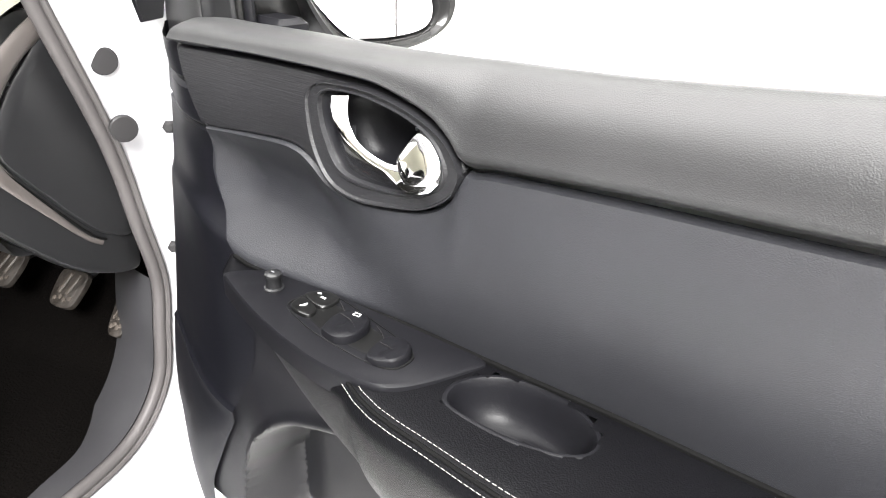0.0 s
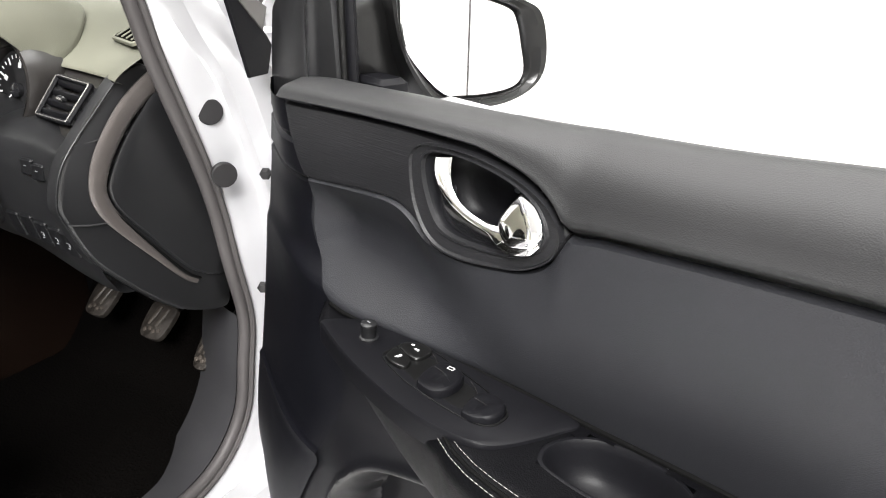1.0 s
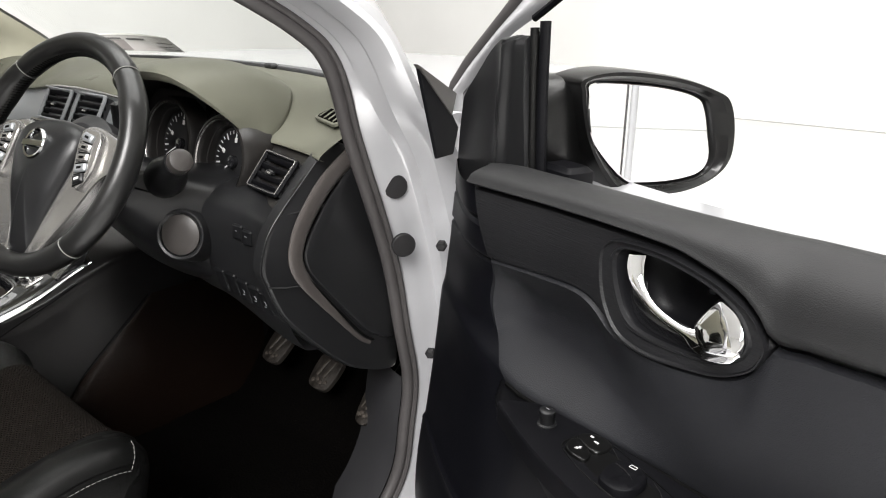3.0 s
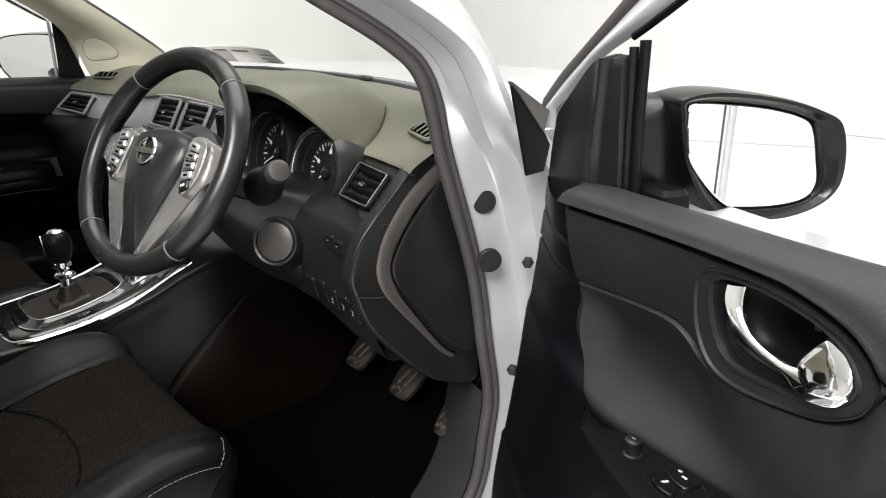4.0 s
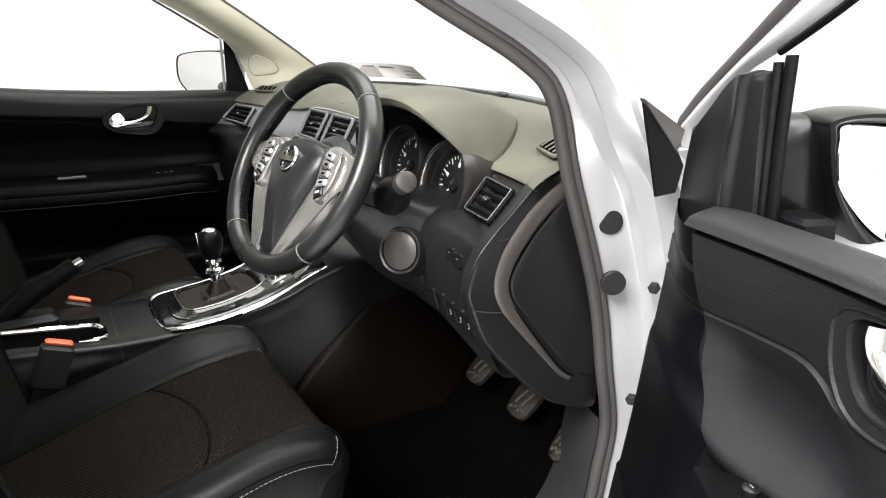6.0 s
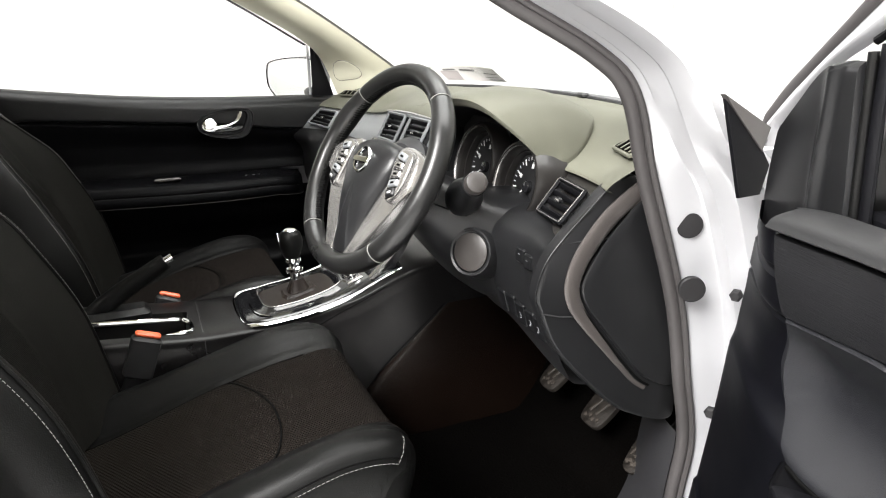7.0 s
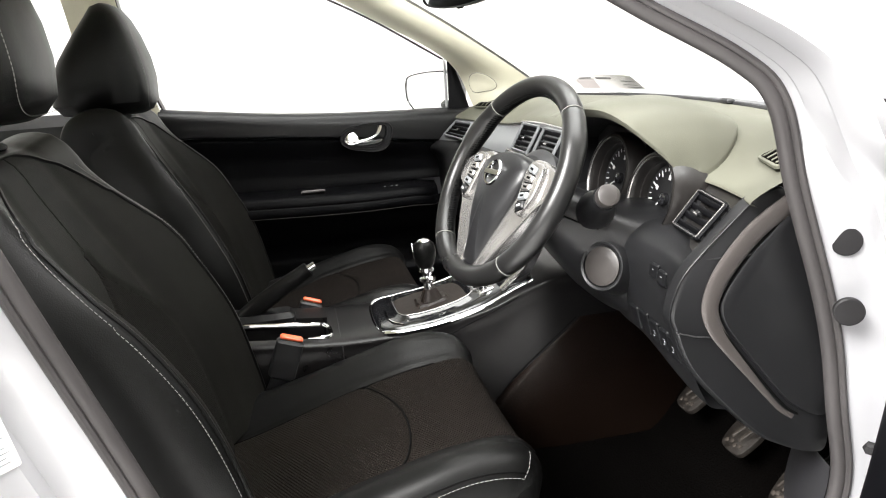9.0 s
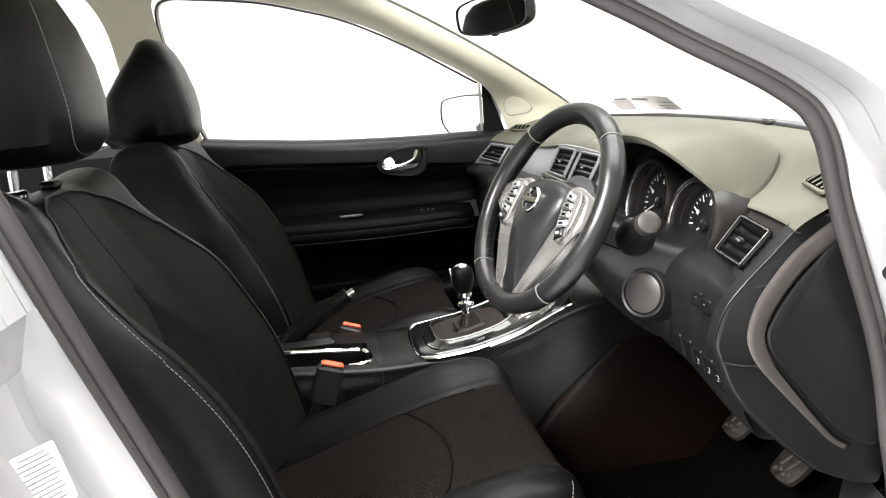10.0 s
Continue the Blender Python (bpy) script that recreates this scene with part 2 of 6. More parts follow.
def lathe(profile, place=None, sides=32, bm=None, cap=True):
    """Turn (r, z) pairs about z."""
    rings = [[Vector((r * math.cos(2 * math.pi * j / sides), r * math.sin(2 * math.pi * j / sides), z)) for j in range(sides)] for r, z in profile]
    if place:
        rings = [[place @ p for p in r] for r in rings]
    return loft(rings, cap, bm)


def stitches(path, bm=None, gap=0.0062, length=0.0042, r=0.0007):
    """Short raised threads along a polyline."""
    bm = bm or bmesh.new()
    path = [Vector(p) for p in path]
    total = sum((b - a).length for a, b in zip(path, path[1:]))
    pts = even(path, max(4, int(total / gap) * 3))
    for i in range(0, len(pts) - 2, 3):
        a, b = pts[i], pts[i + 2]
        tube([a, a.lerp(b, 0.5), b], r, 4, bm)
    return bm


def part(name, bm, material, parent=None, label="", sharp=38):
    """Link a bmesh as one mesh object under parent."""
    bmesh.ops.recalc_face_normals(bm, faces=bm.faces)
    me = bpy.data.meshes.new(name)
    bm.to_mesh(me)
    bm.free()
    me.polygons.foreach_set("use_smooth", [True] * len(me.polygons))
    me.set_sharp_from_angle(angle=radians(sharp))
    me.materials.append(material)
    ob = new(name, me)
    if parent:
        ob.parent = parent
    if label:
        ob["label"] = label
    return ob


def thing(name, label, category, m=None, group="", kind=""):
    ob = new(name)
    if m is not None:
        ob.matrix_world = m
    return tagged(ob, label, category, group, kind)


# ---- the studio ----
bm = bmesh.new()
grid(bm, [[(-40, -40, 0), (-40, 40, 0)], [(40, -40, 0), (40, 40, 0)]])
tagged(part("floor", bm, FLOORM), "white painted studio floor", "floor", kind="structure")
for nm, c, sz in (("wall_north", (0, 7.1, 2.5), (14.4, 0.2, 5)), ("wall_south", (0, -7.1, 2.5), (14.4, 0.2, 5)),
                  ("wall_east", (7.1, 0, 2.5), (0.2, 14, 5)), ("wall_west", (-7.1, 0, 2.5), (0.2, 14, 5))):
    tagged(part(nm, box(sz, pose(*c), 0.01), WALLM), "plain white studio wall", "wall", kind="structure")

# Unseen ceiling added to shut out the sky and bounce the lamps.
tagged(part("ceiling", box((14.4, 14.4, 0.2), pose(0, 0, 5.1), 0.01), WALLM), "plain white ceiling closing the room, unseen", "ceiling", kind="structure")

# ---- car doors ----
belt_top = curve1([(0.165, 0.910), (0.20, 0.917), (0.24, 0.921), (0.278, 0.9215), (0.36, 0.923), (0.44, 0.9235), (0.545, 0.9266), (0.622, 0.930), (0.684, 0.935), (0.751, 0.9413), (0.90, 0.955), (1.02, 0.968), (1.12, 0.980)])
crease = curve1([(0.165, 0.902), (0.204, 0.900), (0.33, 0.904), (0.45, 0.904), (0.48, 0.899), (0.511, 0.889), (0.528, 0.876), (0.538, 0.864),
                 (0.56, 0.8665), (0.648, 0.8735), (0.774, 0.881), (0.93, 0.894), (1.12, 0.905)])
inlay_low = curve1([(0.231, 0.828), (0.33, 0.837), (0.352, 0.838), (0.368, 0.836), (0.383, 0.829), (0.398, 0.818), (0.417, 0.812), (0.447, 0.8115), (0.487, 0.818), (0.510, 0.825), (0.526, 0.837), (0.538, 0.860)])
hinge_edge = curve1([(0.24, 0.09), (0.30, 0.02), (0.34, -0.012), (0.42, -0.013), (0.523, 0.006), (0.66, 0.034), (0.81, 0.066), (0.86, 0.077), (0.92, 0.085)])
rest_edge = curve1([(0.283, 0.166), (0.311, 0.194), (0.356, 0.207), (0.426, 0.222), (0.498, 0.233), (0.520, 0.242), (0.545, 0.248), (0.59, 0.2515), (0.64, 0.256), (0.80, 0.262), (1.0, 0.25), (1.10, 0.20)])
rest_top = curve1([(0.27, 0.726), (0.311, 0.722), (0.43, 0.720), (0.56, 0.722), (0.66, 0.726), (0.8, 0.728), (1.1, 0.742)])


def mid_top(u):
    return inlay_low(u) if u < 0.538 else crease(u) - 0.004


joint_u = curve1([(0.24, 0.184), (0.338, 0.186), (0.379, 0.190), (0.441, 0.219), (0.485, 0.242), (0.506, 0.2534), (0.518, 0.2500), (0.54, 0.266), (0.60, 0.295), (0.66, 0.303), (0.69, 0.298), (0.726, 0.287)])
pocket_edge = curve1([(0.20, 0.30), (0.247, 0.393), (0.264, 0.449), (0.298, 0.506), (0.330, 0.541), (0.358, 0.558), (0.43, 0.581), (0.50, 0.594), (0.80, 0.600), (1.02, 0.58), (1.12, 0.42)])
front_edge = curve1([(0.0, 0.231), (0.25, 0.226), (0.5, 0.221), (0.72, 0.229), (0.88, 0.253), (1.0, 0.285)])


def mid_depth(u, w):
    """How far the padded middle stands inwards; w runs from its top (0) to the armrest (1)."""
    front = 1 - smooth(0.24, 0.52, u)
    hollow = smooth(0.205, 0.285, u) * (1 - smooth(0.32, 0.54, u))
    scoop = (0.006 * front + 0.026 * hollow) * math.sin(math.pi * min(w * 1.05, 1))
    flare = 0.030 * smooth(0.62, 1.0, w) * front * smooth(0.20, 0.34, u)
    belly = 0.010 * math.sin(math.pi * w) * (1 - front)
    return 0.150 - scoop + flare + belly


def handle_outlines():
    """The recess of the inner handle and the outer edge of its surround, in (u, z)."""
    inner = closed([(0.404, 0.876), (0.4065, 0.887), (0.418, 0.8925), (0.447, 0.8935), (0.478, 0.889), (0.499, 0.8825), (0.513, 0.873), (0.521, 0.8585), (0.519, 0.8485), (0.512, 0.8415), (0.497, 0.835), (0.473, 0.8315), (0.438, 0.831), (0.420, 0.838), (0.409, 0.857)], 5)
    outer = closed([(0.3865, 0.873), (0.390, 0.888), (0.405, 0.8965), (0.447, 0.8985), (0.481, 0.894), (0.507, 0.886), (0.524, 0.876), (0.535, 0.860), (0.533, 0.847), (0.526, 0.837), (0.508, 0.8255), (0.485, 0.819), (0.440, 0.8125), (0.410, 0.819), (0.3925, 0.842)], 5)
    return inner, outer


def inside(p, loop):
    hit = False
    for a, b in zip(loop, (*loop[1:], loop[0])):
        if (a.y > p.y) != (b.y > p.y) and p.x < (b.x - a.x) * (p.y - a.y) / (b.y - a.y) + a.x:
            hit = not hit
    return hit


def door_handle(door, P0, s, fit=(0.0, 1.0, 0.0)):
    """Handle: bezel, bowl and chrome lever; fit shifts and stretches it along the door."""
    def P(u, v, z):
        return P0(0.461 + (u - 0.461) * fit[1] + fit[0], v + fit[2], z)
    inner_o, outer_o = handle_outlines()

    def ringed(k, v):
        """A loop between the inner (0) and outer (1) outline."""
        c = Vector((0.464, 0.864))
        pts = [p.lerp(q, k) if k >= 0 else c + (p - c) * (1 + k) for p, q in zip(inner_o, outer_o)]
        return [P(p.x, v, p.y) for p in pts]
    rows = [ringed(k, v) for k, v in ((1.0, 0.144), (1.0, 0.1515), (0.96, 0.1545), (0.88, 0.1545), (0.80, 0.1525), (0.30, 0.1525), (0.20, 0.1545), (0.08, 0.1545), (0.0, 0.150))]
    handle = part("door_handle", loft(rows, False), INLAY, door, "oval black handle surround with a chrome pull")
    rows = [ringed(k, v) for k, v in ((0.02, 0.1510), (-0.02, 0.1490), (-0.04, 0.144), (-0.07, 0.134), (-0.14, 0.122), (-0.30, 0.115), (-0.6, 0.112), (-0.95, 0.111))]
    part("bowl", loft(rows, False), PANEL, handle, "smooth black finger bowl")

    def strip(line, halves, lift, curl):
        """A bowed metal strip along (u, z, v) points, halves wide each way."""
        line = rom(line, 5)
        bm = bmesh.new()
        rings = []
        for i, p in enumerate(line):
            d = (line[min(i + 1, len(line) - 1)] - line[max(i - 1, 0)])
            d = Vector((d.x, d.y, 0)).normalized()
            w = halves(i / (len(line) - 1))
            side = Vector((-d.y, d.x, 0))
            ring = []
            for a, h in ((-1, 0), (-0.8, 0.6), (0.0, 1.0), (0.8, 0.6), (1, 0), (0.6, -0.8), (-0.6, -0.8)):
                q = p + side * a * w
                ring.append(P(q.x, q.z + lift * h - curl * a * w, q.y))
            rings.append(ring)
        return loft(rings, True, bm)
    part("lever", strip([(0.4215, 0.8890, 0.149), (0.4225, 0.8800, 0.151), (0.4280, 0.8690, 0.153), (0.4400, 0.8590, 0.155), (0.4560, 0.8530, 0.157), (0.4740, 0.8495, 0.158), (0.4920, 0.8475, 0.158), (0.5080, 0.8490, 0.157), (0.5185, 0.8540, 0.154)],
                        lambda t: 0.0058 - 0.0028 * smooth(0.10, 0.42, t) + 0.0062 * smooth(0.62, 0.80, t) - 0.003 * smooth(0.92, 1.0, t), 0.0022, 0.55), CHROME, handle, "polished chrome pull")
    wall = Matrix(((fit[1], 0, 0, 0.461 * (1 - fit[1]) + fit[0]), (0, 0, s, s * fit[2]), (0, 1, 0, 0), (0, 0, 0, 1)))
    thumb = closed([(0.4932, 0.8789), (0.5042, 0.8789), (0.514, 0.8734), (0.5205, 0.8627), (0.5212, 0.8519), (0.5155, 0.8462), (0.499, 0.8428), (0.4915, 0.8455), (0.485, 0.8515), (0.4826, 0.8590)], 4)
    part("lever_thumb", loft([[wall @ Vector((*(Vector((0.503, 0.860)) + (p - Vector((0.503, 0.860))) * k), h - 0.50 * k * (p.y - 0.860) - 0.003)) for p in thumb] for k, h in ((1.0, 0.146), (1.0, 0.1545), (0.94, 0.1572), (0.84, 0.1585), (0.6, 0.1597), (0.3, 0.1603), (0.03, 0.1605))]), CHROME, handle, "broad chrome thumb end")
    part("lever_heel", strip([(0.4135, 0.8850, 0.141), (0.4135, 0.8740, 0.143), (0.4170, 0.8640, 0.145), (0.4230, 0.8600, 0.147)], lambda t: 0.0045 - 0.001 * t, 0.0014, -0.4), CHROME, handle)
    part("shoe", strip([(0.4135, 0.8600, 0.139), (0.4200, 0.8480, 0.142), (0.4350, 0.8410, 0.144), (0.4620, 0.8380, 0.146), (0.4900, 0.8390, 0.147), (0.5080, 0.8430, 0.147)], lambda t: 0.0105 - 0.003 * t, 0.0020, 0.3), GLOSS, handle)


def passenger_trim(door):
    """Inner side of the closed door: u runs back from the hinge, v inwards, z up."""
    def P(u, v, z):
        return Vector((u, v, z))

    def rows_of(sec, k):
        sec = rom(sec, 5)
        i = k * (len(sec) - 1)
        j = min(int(i), len(sec) - 2)
        return sec[j].lerp(sec[j + 1], i - j)
    top = curve1([(0.10, 0.917), (0.22, 0.922), (0.395, 0.926), (0.55, 0.932), (0.73, 0.944), (0.90, 0.962), (1.06, 0.981)])
    line = curve1([(0.10, 0.812), (0.27, 0.829), (0.34, 0.835), (0.39, 0.842), (0.55, 0.8595), (0.743, 0.875), (0.93, 0.890), (0.983, 0.892), (1.01, 0.888), (1.045, 0.872)])

    def roll(a, b):
        u = 0.10 + 0.945 * a
        zt, zc = top(u), line(u)
        q = rows_of([(0.085, zt - 0.03, 0), (0.090, zt - 0.004, 0), (0.100, zt, 0), (0.128, zt - 0.006, 0), (0.146, zt - 0.022, 0), (0.153, zc + 0.5 * (zt - zc), 0), (0.155, zc + 0.012, 0), (0.1535, zc + 0.003, 0), (0.146, zc, 0)], b)
        return P(u, q.x, q.y)
    # Darker plastic than the driver's roll: the far side's shade is in the colour.
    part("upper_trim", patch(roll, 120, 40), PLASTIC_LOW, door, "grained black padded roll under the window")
    lead = curve1([(0.0, 0.23), (1.0, 0.27)])

    def mid(a, b):
        u = lead(b) - 0.12 + (1.045 - lead(b) + 0.12) * a
        zt, zl = line(u) - 0.001, 0.716 + 0.010 * smooth(0.5, 1.0, u)
        z = zt + (zl - zt) * b
        v = 0.1475 - 0.016 * smooth(0.0, 0.5, b) + 0.012 * smooth(0.72, 1.0, b) - 0.008 * (1 - smooth(0, 0.04, b))
        return P(u, v, z)
    bm = patch(mid, 110, 40)
    # Same padding as the driver's door, blackened to carry the dimmer light here.
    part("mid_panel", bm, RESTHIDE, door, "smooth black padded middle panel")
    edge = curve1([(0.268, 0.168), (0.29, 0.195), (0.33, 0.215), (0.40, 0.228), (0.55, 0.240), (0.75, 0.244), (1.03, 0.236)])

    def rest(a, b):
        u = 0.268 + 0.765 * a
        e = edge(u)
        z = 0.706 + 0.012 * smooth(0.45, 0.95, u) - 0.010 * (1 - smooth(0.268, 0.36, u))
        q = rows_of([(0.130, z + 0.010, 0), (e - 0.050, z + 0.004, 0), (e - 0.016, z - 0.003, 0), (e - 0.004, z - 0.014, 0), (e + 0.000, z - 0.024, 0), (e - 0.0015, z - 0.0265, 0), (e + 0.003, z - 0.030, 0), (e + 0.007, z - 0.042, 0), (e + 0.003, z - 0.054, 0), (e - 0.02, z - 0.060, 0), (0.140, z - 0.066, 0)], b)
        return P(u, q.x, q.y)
    part("armrest", patch(rest, 110, 60), RESTHIDE, door, "black armrest in two tiers with a fine edge highlight")
    # Grey tube paints the thin highlight along the armrest's lower edge.
    part("armrest_glint", tube([rest(k / 60, 0.795) + Vector((0, 0.0012, -0.001)) for k in range(61)], 0.0008, 6), TAUPE, door, "thin grey edge highlight")
    part("armrest_joint", tube([rest(k / 60, 0.50) + Vector((0, 0.0004, 0)) for k in range(61)], 0.0012, 6), SEAM, door)
    part("pull_tab", box((0.070, 0.030, 0.010), pose(0.645, 0.196, 0.7175, 10, 0, 0), 0.004), TAUPE, door, "small grey pull tab")
    for u in (0.40, 0.415, 0.435):
        part("switch_mark", box((0.006, 0.003, 0.001), pose(u, 0.205, 0.7135), 0.0003), MARK, door)

    def lower(a, b):
        u = 0.10 + 0.945 * a
        z = 0.665 - 0.39 * b
        return P(u, 0.152 - 0.07 * smooth(0.05, 0.4, b) + 0.05 * smooth(0.45, 0.60, b) - 0.04 * smooth(0.9, 1.0, b), z)
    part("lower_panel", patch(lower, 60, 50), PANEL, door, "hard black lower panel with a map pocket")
    door_handle(door, P, 1, (0.0105, 1.06, 0.007))
    part("door_shell", plate(closed([(0.08, 0.25), (0.03, 0.50), (0.06, 0.78), (0.10, 0.885), (0.40, 0.900), (0.80, 0.930), (1.05, 0.955), (1.09, 0.80), (1.06, 0.45), (0.98, 0.27), (0.6, 0.25)], 4), -0.03, 0.075, 0.012, Matrix(((1, 0, 0, 0), (0, 0, 1, 0), (0, 1, 0, 0), (0, 0, 0, 1)))), PAINT, door, "white painted steel door shell")

    # black corner panel, window edge and mirror
    def sail(a, b):
        z = 0.915 + 0.147 * b
        u0, u1 = 0.140 + 0.040 * b + 0.008 * b * b, 0.205 - 0.003 * b
        return P(u0 + (u1 - u0) * a, 0.112 - 0.006 * b + 0.005 * math.sin(math.pi * a), z)
    part("corner_panel", patch(sail, 12, 20, 0.006), PANEL, door, "black corner panel")
    part("glass_channel", tube([P(0.2085, 0.098, 0.915), P(0.2065, 0.094, 1.066)], 0.0042, 8), PAINT, door, "bright upright window channel")
    rail = rom([(-0.727, 0.185, 1.060), (-0.685, -0.02, 1.178), (-0.650, -0.19, 1.258), (-0.63, -0.33, 1.300), (-0.617, -0.445, 1.325), (-0.615, -0.58, 1.340), (-0.62, -0.655, 1.345), (-0.635, -0.690, 1.325), (-0.655, -0.694, 1.26), (-0.685, -0.682, 1.16), (-0.71, -0.658, 1.05), (-0.735, -0.634, 0.965)], 6)
    local = [Vector((0.40 - p.y, p.x + 0.855 - 0.012, p.z)) for p in rail]
    frame_ob = part("window_frame", tube([p + Vector((0, -0.026, 0.010)) for p in local], 0.0060, 8), PAINT, door, "painted window frame")
    part("frame_seal", tube([p + Vector((0, -0.008, 0.006)) for p in local], 0.0026, 8), RUBBER, frame_ob, "thin dark window seal")
    part("window_pane", patch(lambda a, b: P(0.21 + 0.83 * a, 0.085 + 0.10 * b * b, top(0.21 + 0.83 * a) - 0.02 + b * (0.02 + (0.02 + 0.40 * smooth(0.0, 0.75, a)))), 12, 8), GLASSM, door, "clear side window").visible_shadow = False
    turn = radians(28)
    q = Vector((math.cos(turn), math.sin(turn), 0))
    e = Vector((math.sin(turn), -math.cos(turn), 0))
    o = Vector((0.208, 0.012, 0.030))
    c = Vector((0.045, 0.942))
    glass_o = closed([(-0.040, 0.992), (0.025, 0.994), (0.096, 0.984), (0.112, 0.962), (0.112, 0.918), (0.094, 0.890), (0.075, 0.882), (-0.03, 0.884), (-0.048, 0.93), (-0.048, 0.975)], 5)

    def M(a, z, d, k=1.0):
        p = c + (Vector((a, z)) - c) * k
        return o + e * (p.x * 1.35 + 0.02) + q * d + Vector((0, 0, c.y + (p.y - c.y) * 1.06))
    rings = [[M(p.x, p.y, d, k) for p in glass_o] for k, d in ((0.98, -0.002), (1.05, 0.004), (1.10, -0.004), (1.14, -0.03), (1.08, -0.06), (0.9, -0.085), (0.55, -0.105), (0.2, -0.11))]
    mirror = part("door_mirror", loft(rings), GLOSS, door, "black door mirror with a dark glossy housing")
    part("mirror_glass", loft([[M(p.x, p.y, d, k) for p in glass_o] for k, d in ((0.99, -0.001), (0.99, 0.0015), (0.5, 0.0016), (0.05, 0.0016))]), MIRROR, mirror, "mirror glass", sharp=4)
    part("mirror_arm", box((0.05, 0.09, 0.03), pose(0.185, 0.055, 0.925), 0.01), PLASTIC_LOW, mirror, "black mirror arm")


def door_trim(door, s):
    """Inner side of a front door: u runs back from the hinge, v inwards, z up."""
    def P(u, v, z):
        return Vector((u, s * v, z))

    # padded roll below the window
    def roll(a, b):
        u = 0.176 + 0.944 * a
        zt, zc = belt_top(u), crease(u)
        deep = 0.93 + 0.14 * smooth(0.45, 0.62, u)
        sec = rom([(0.090, zt - 0.045, 0), (0.095, zt - 0.020, 0), (0.104, zt - 0.006, 0), (0.118, zt - 0.001, 0), (0.118 + 0.028 * deep, zt + (zc - zt) * 0.36, 0), (0.118 + 0.036 * deep, zc + 0.25 * (zt - zc), 0), (0.118 + 0.038 * deep, zc + 0.10 * (zt - zc), 0), (0.148, zc, 0), (0.14, zc - 0.002, 0)], 3)
        k = b * (len(sec) - 1)
        i = min(int(k), len(sec) - 2)
        q = sec[i].lerp(sec[i + 1], k - i)
        end = 1 - smooth(0.0, 0.03, a)
        return P(u + 0.044 * end * smooth(0.112, 0.150, q.x), q.x - (0.016 * end + 0.010 * (1 - smooth(0.0, 0.006, a))) * smooth(0.10, 0.14, q.x), q.y)
    part("upper_trim", patch(roll, 150, 24), ROLLM, door, "grained black padded roll under the window")

    # brushed inlay ahead of the handle
    def inlay(a, b):
        zt = crease(0.204 + a * 0.334) - 0.003
        u = 0.204 + a * 0.334
        zl = inlay_low(max(u, 0.231))
        z = zt + (zl - zt) * b
        u += 0.027 * b * (1 - a) ** 4
        v = 0.1465 + 0.0035 * math.sin(math.pi * b)
        edge = min(b, 1 - b, a * 3)
        return P(u, v - 0.005 * (1 - smooth(0.0, 0.04, edge)), z)
    bm = patch(inlay, 90, 30)
    hole = [p.lerp(q, 0.35) for p, q in zip(*handle_outlines())]
    bmesh.ops.delete(bm, geom=[f for f in bm.faces if inside(Vector((f.calc_center_median().x, f.calc_center_median().z)), hole)], context="FACES")
    part("inlay_panel", bm, INLAY, door, "black inlay with fine brushed streaks")

    # padded middle with its scoop
    def mid(a, b):
        u0 = front_edge(b)
        u = u0 + (1.118 - u0) * a
        zt, zl = mid_top(max(u, 0.231)), rest_top(u) + 0.004
        z = zt + (zl - zt) * b
        v = mid_depth(u, b) - 0.006 * (1 - smooth(0, 0.03, b)) - 0.008 * (1 - smooth(0.0, 0.010, u - u0))
        return P(u, v, z)
    part("mid_panel", patch(mid, 170, 40), LEATHER, door, "smooth black padded middle panel")

    # hard front panel towards the hinge
    def front(a, b):
        z = 0.898 - 0.60 * b
        u0 = hinge_edge(z)
        w = min(max((0.828 - z) / 0.102, 0.0), 1.0)
        u1 = 0.205 + 0.026 * smooth(0.898, 0.828, z) if z > 0.828 else front_edge(w) + 0.002
        if z < 0.726:
            u1 = joint_u(z)
        v1 = 0.144 if z > 0.828 else mid_depth(u1, w) - 0.007
        if z < 0.726:
            v1 += (0.163 - v1) * smooth(0.726, 0.69, z)
        u = u0 + (u1 - u0) * a
        v = 0.070 + (v1 - 0.070) * smooth(-0.35, 1.0, a)
        v -= 0.03 * (1 - smooth(0.0, 0.06, a))
        v += 0.004 * smooth(0.520, 0.516, z)
        if abs(z - 0.823) < 0.003 or abs(z - 0.862) < 0.003:
            v -= 0.004
        return P(u, v, z)
    part("front_panel", patch(front, 26, 160), EDGEM, door, "hard black plastic edge panel")

    # lower panel with the map pocket
    def lower(a, b):
        z = 0.690 - 0.42 * b
        u0 = joint_u(z) - 0.002 - 0.012 * smooth(0.53, 0.50, z)
        u = u0 + (1.12 - u0) * a ** 1.5
        v = 0.162 + 0.014 * smooth(0.60, 0.50, z) * smooth(0.24, 0.33, u) - 0.06 * smooth(0.36, 0.27, z)
        lip = pocket_edge(u) - z
        v -= 0.075 * smooth(-0.003, 0.030, lip) * smooth(0.246, 0.275, u)
        v += 0.003 * math.exp(-((lip + 0.006) / 0.006) ** 2) * smooth(0.25, 0.28, u)
        return P(u, v, z)
    part("lower_panel", patch(lower, 150, 110), PANEL, door, "hard black lower panel with a map pocket")

    # armrest with a rounded rim
    def rest(a, b):
        u = 0.284 + 0.828 * a
        ve, zt = rest_edge(u), rest_top(u)
        grow = smooth(0.28, 0.36, u)
        drop = 0.022 + 0.078 * smooth(0.28, 0.52, u)
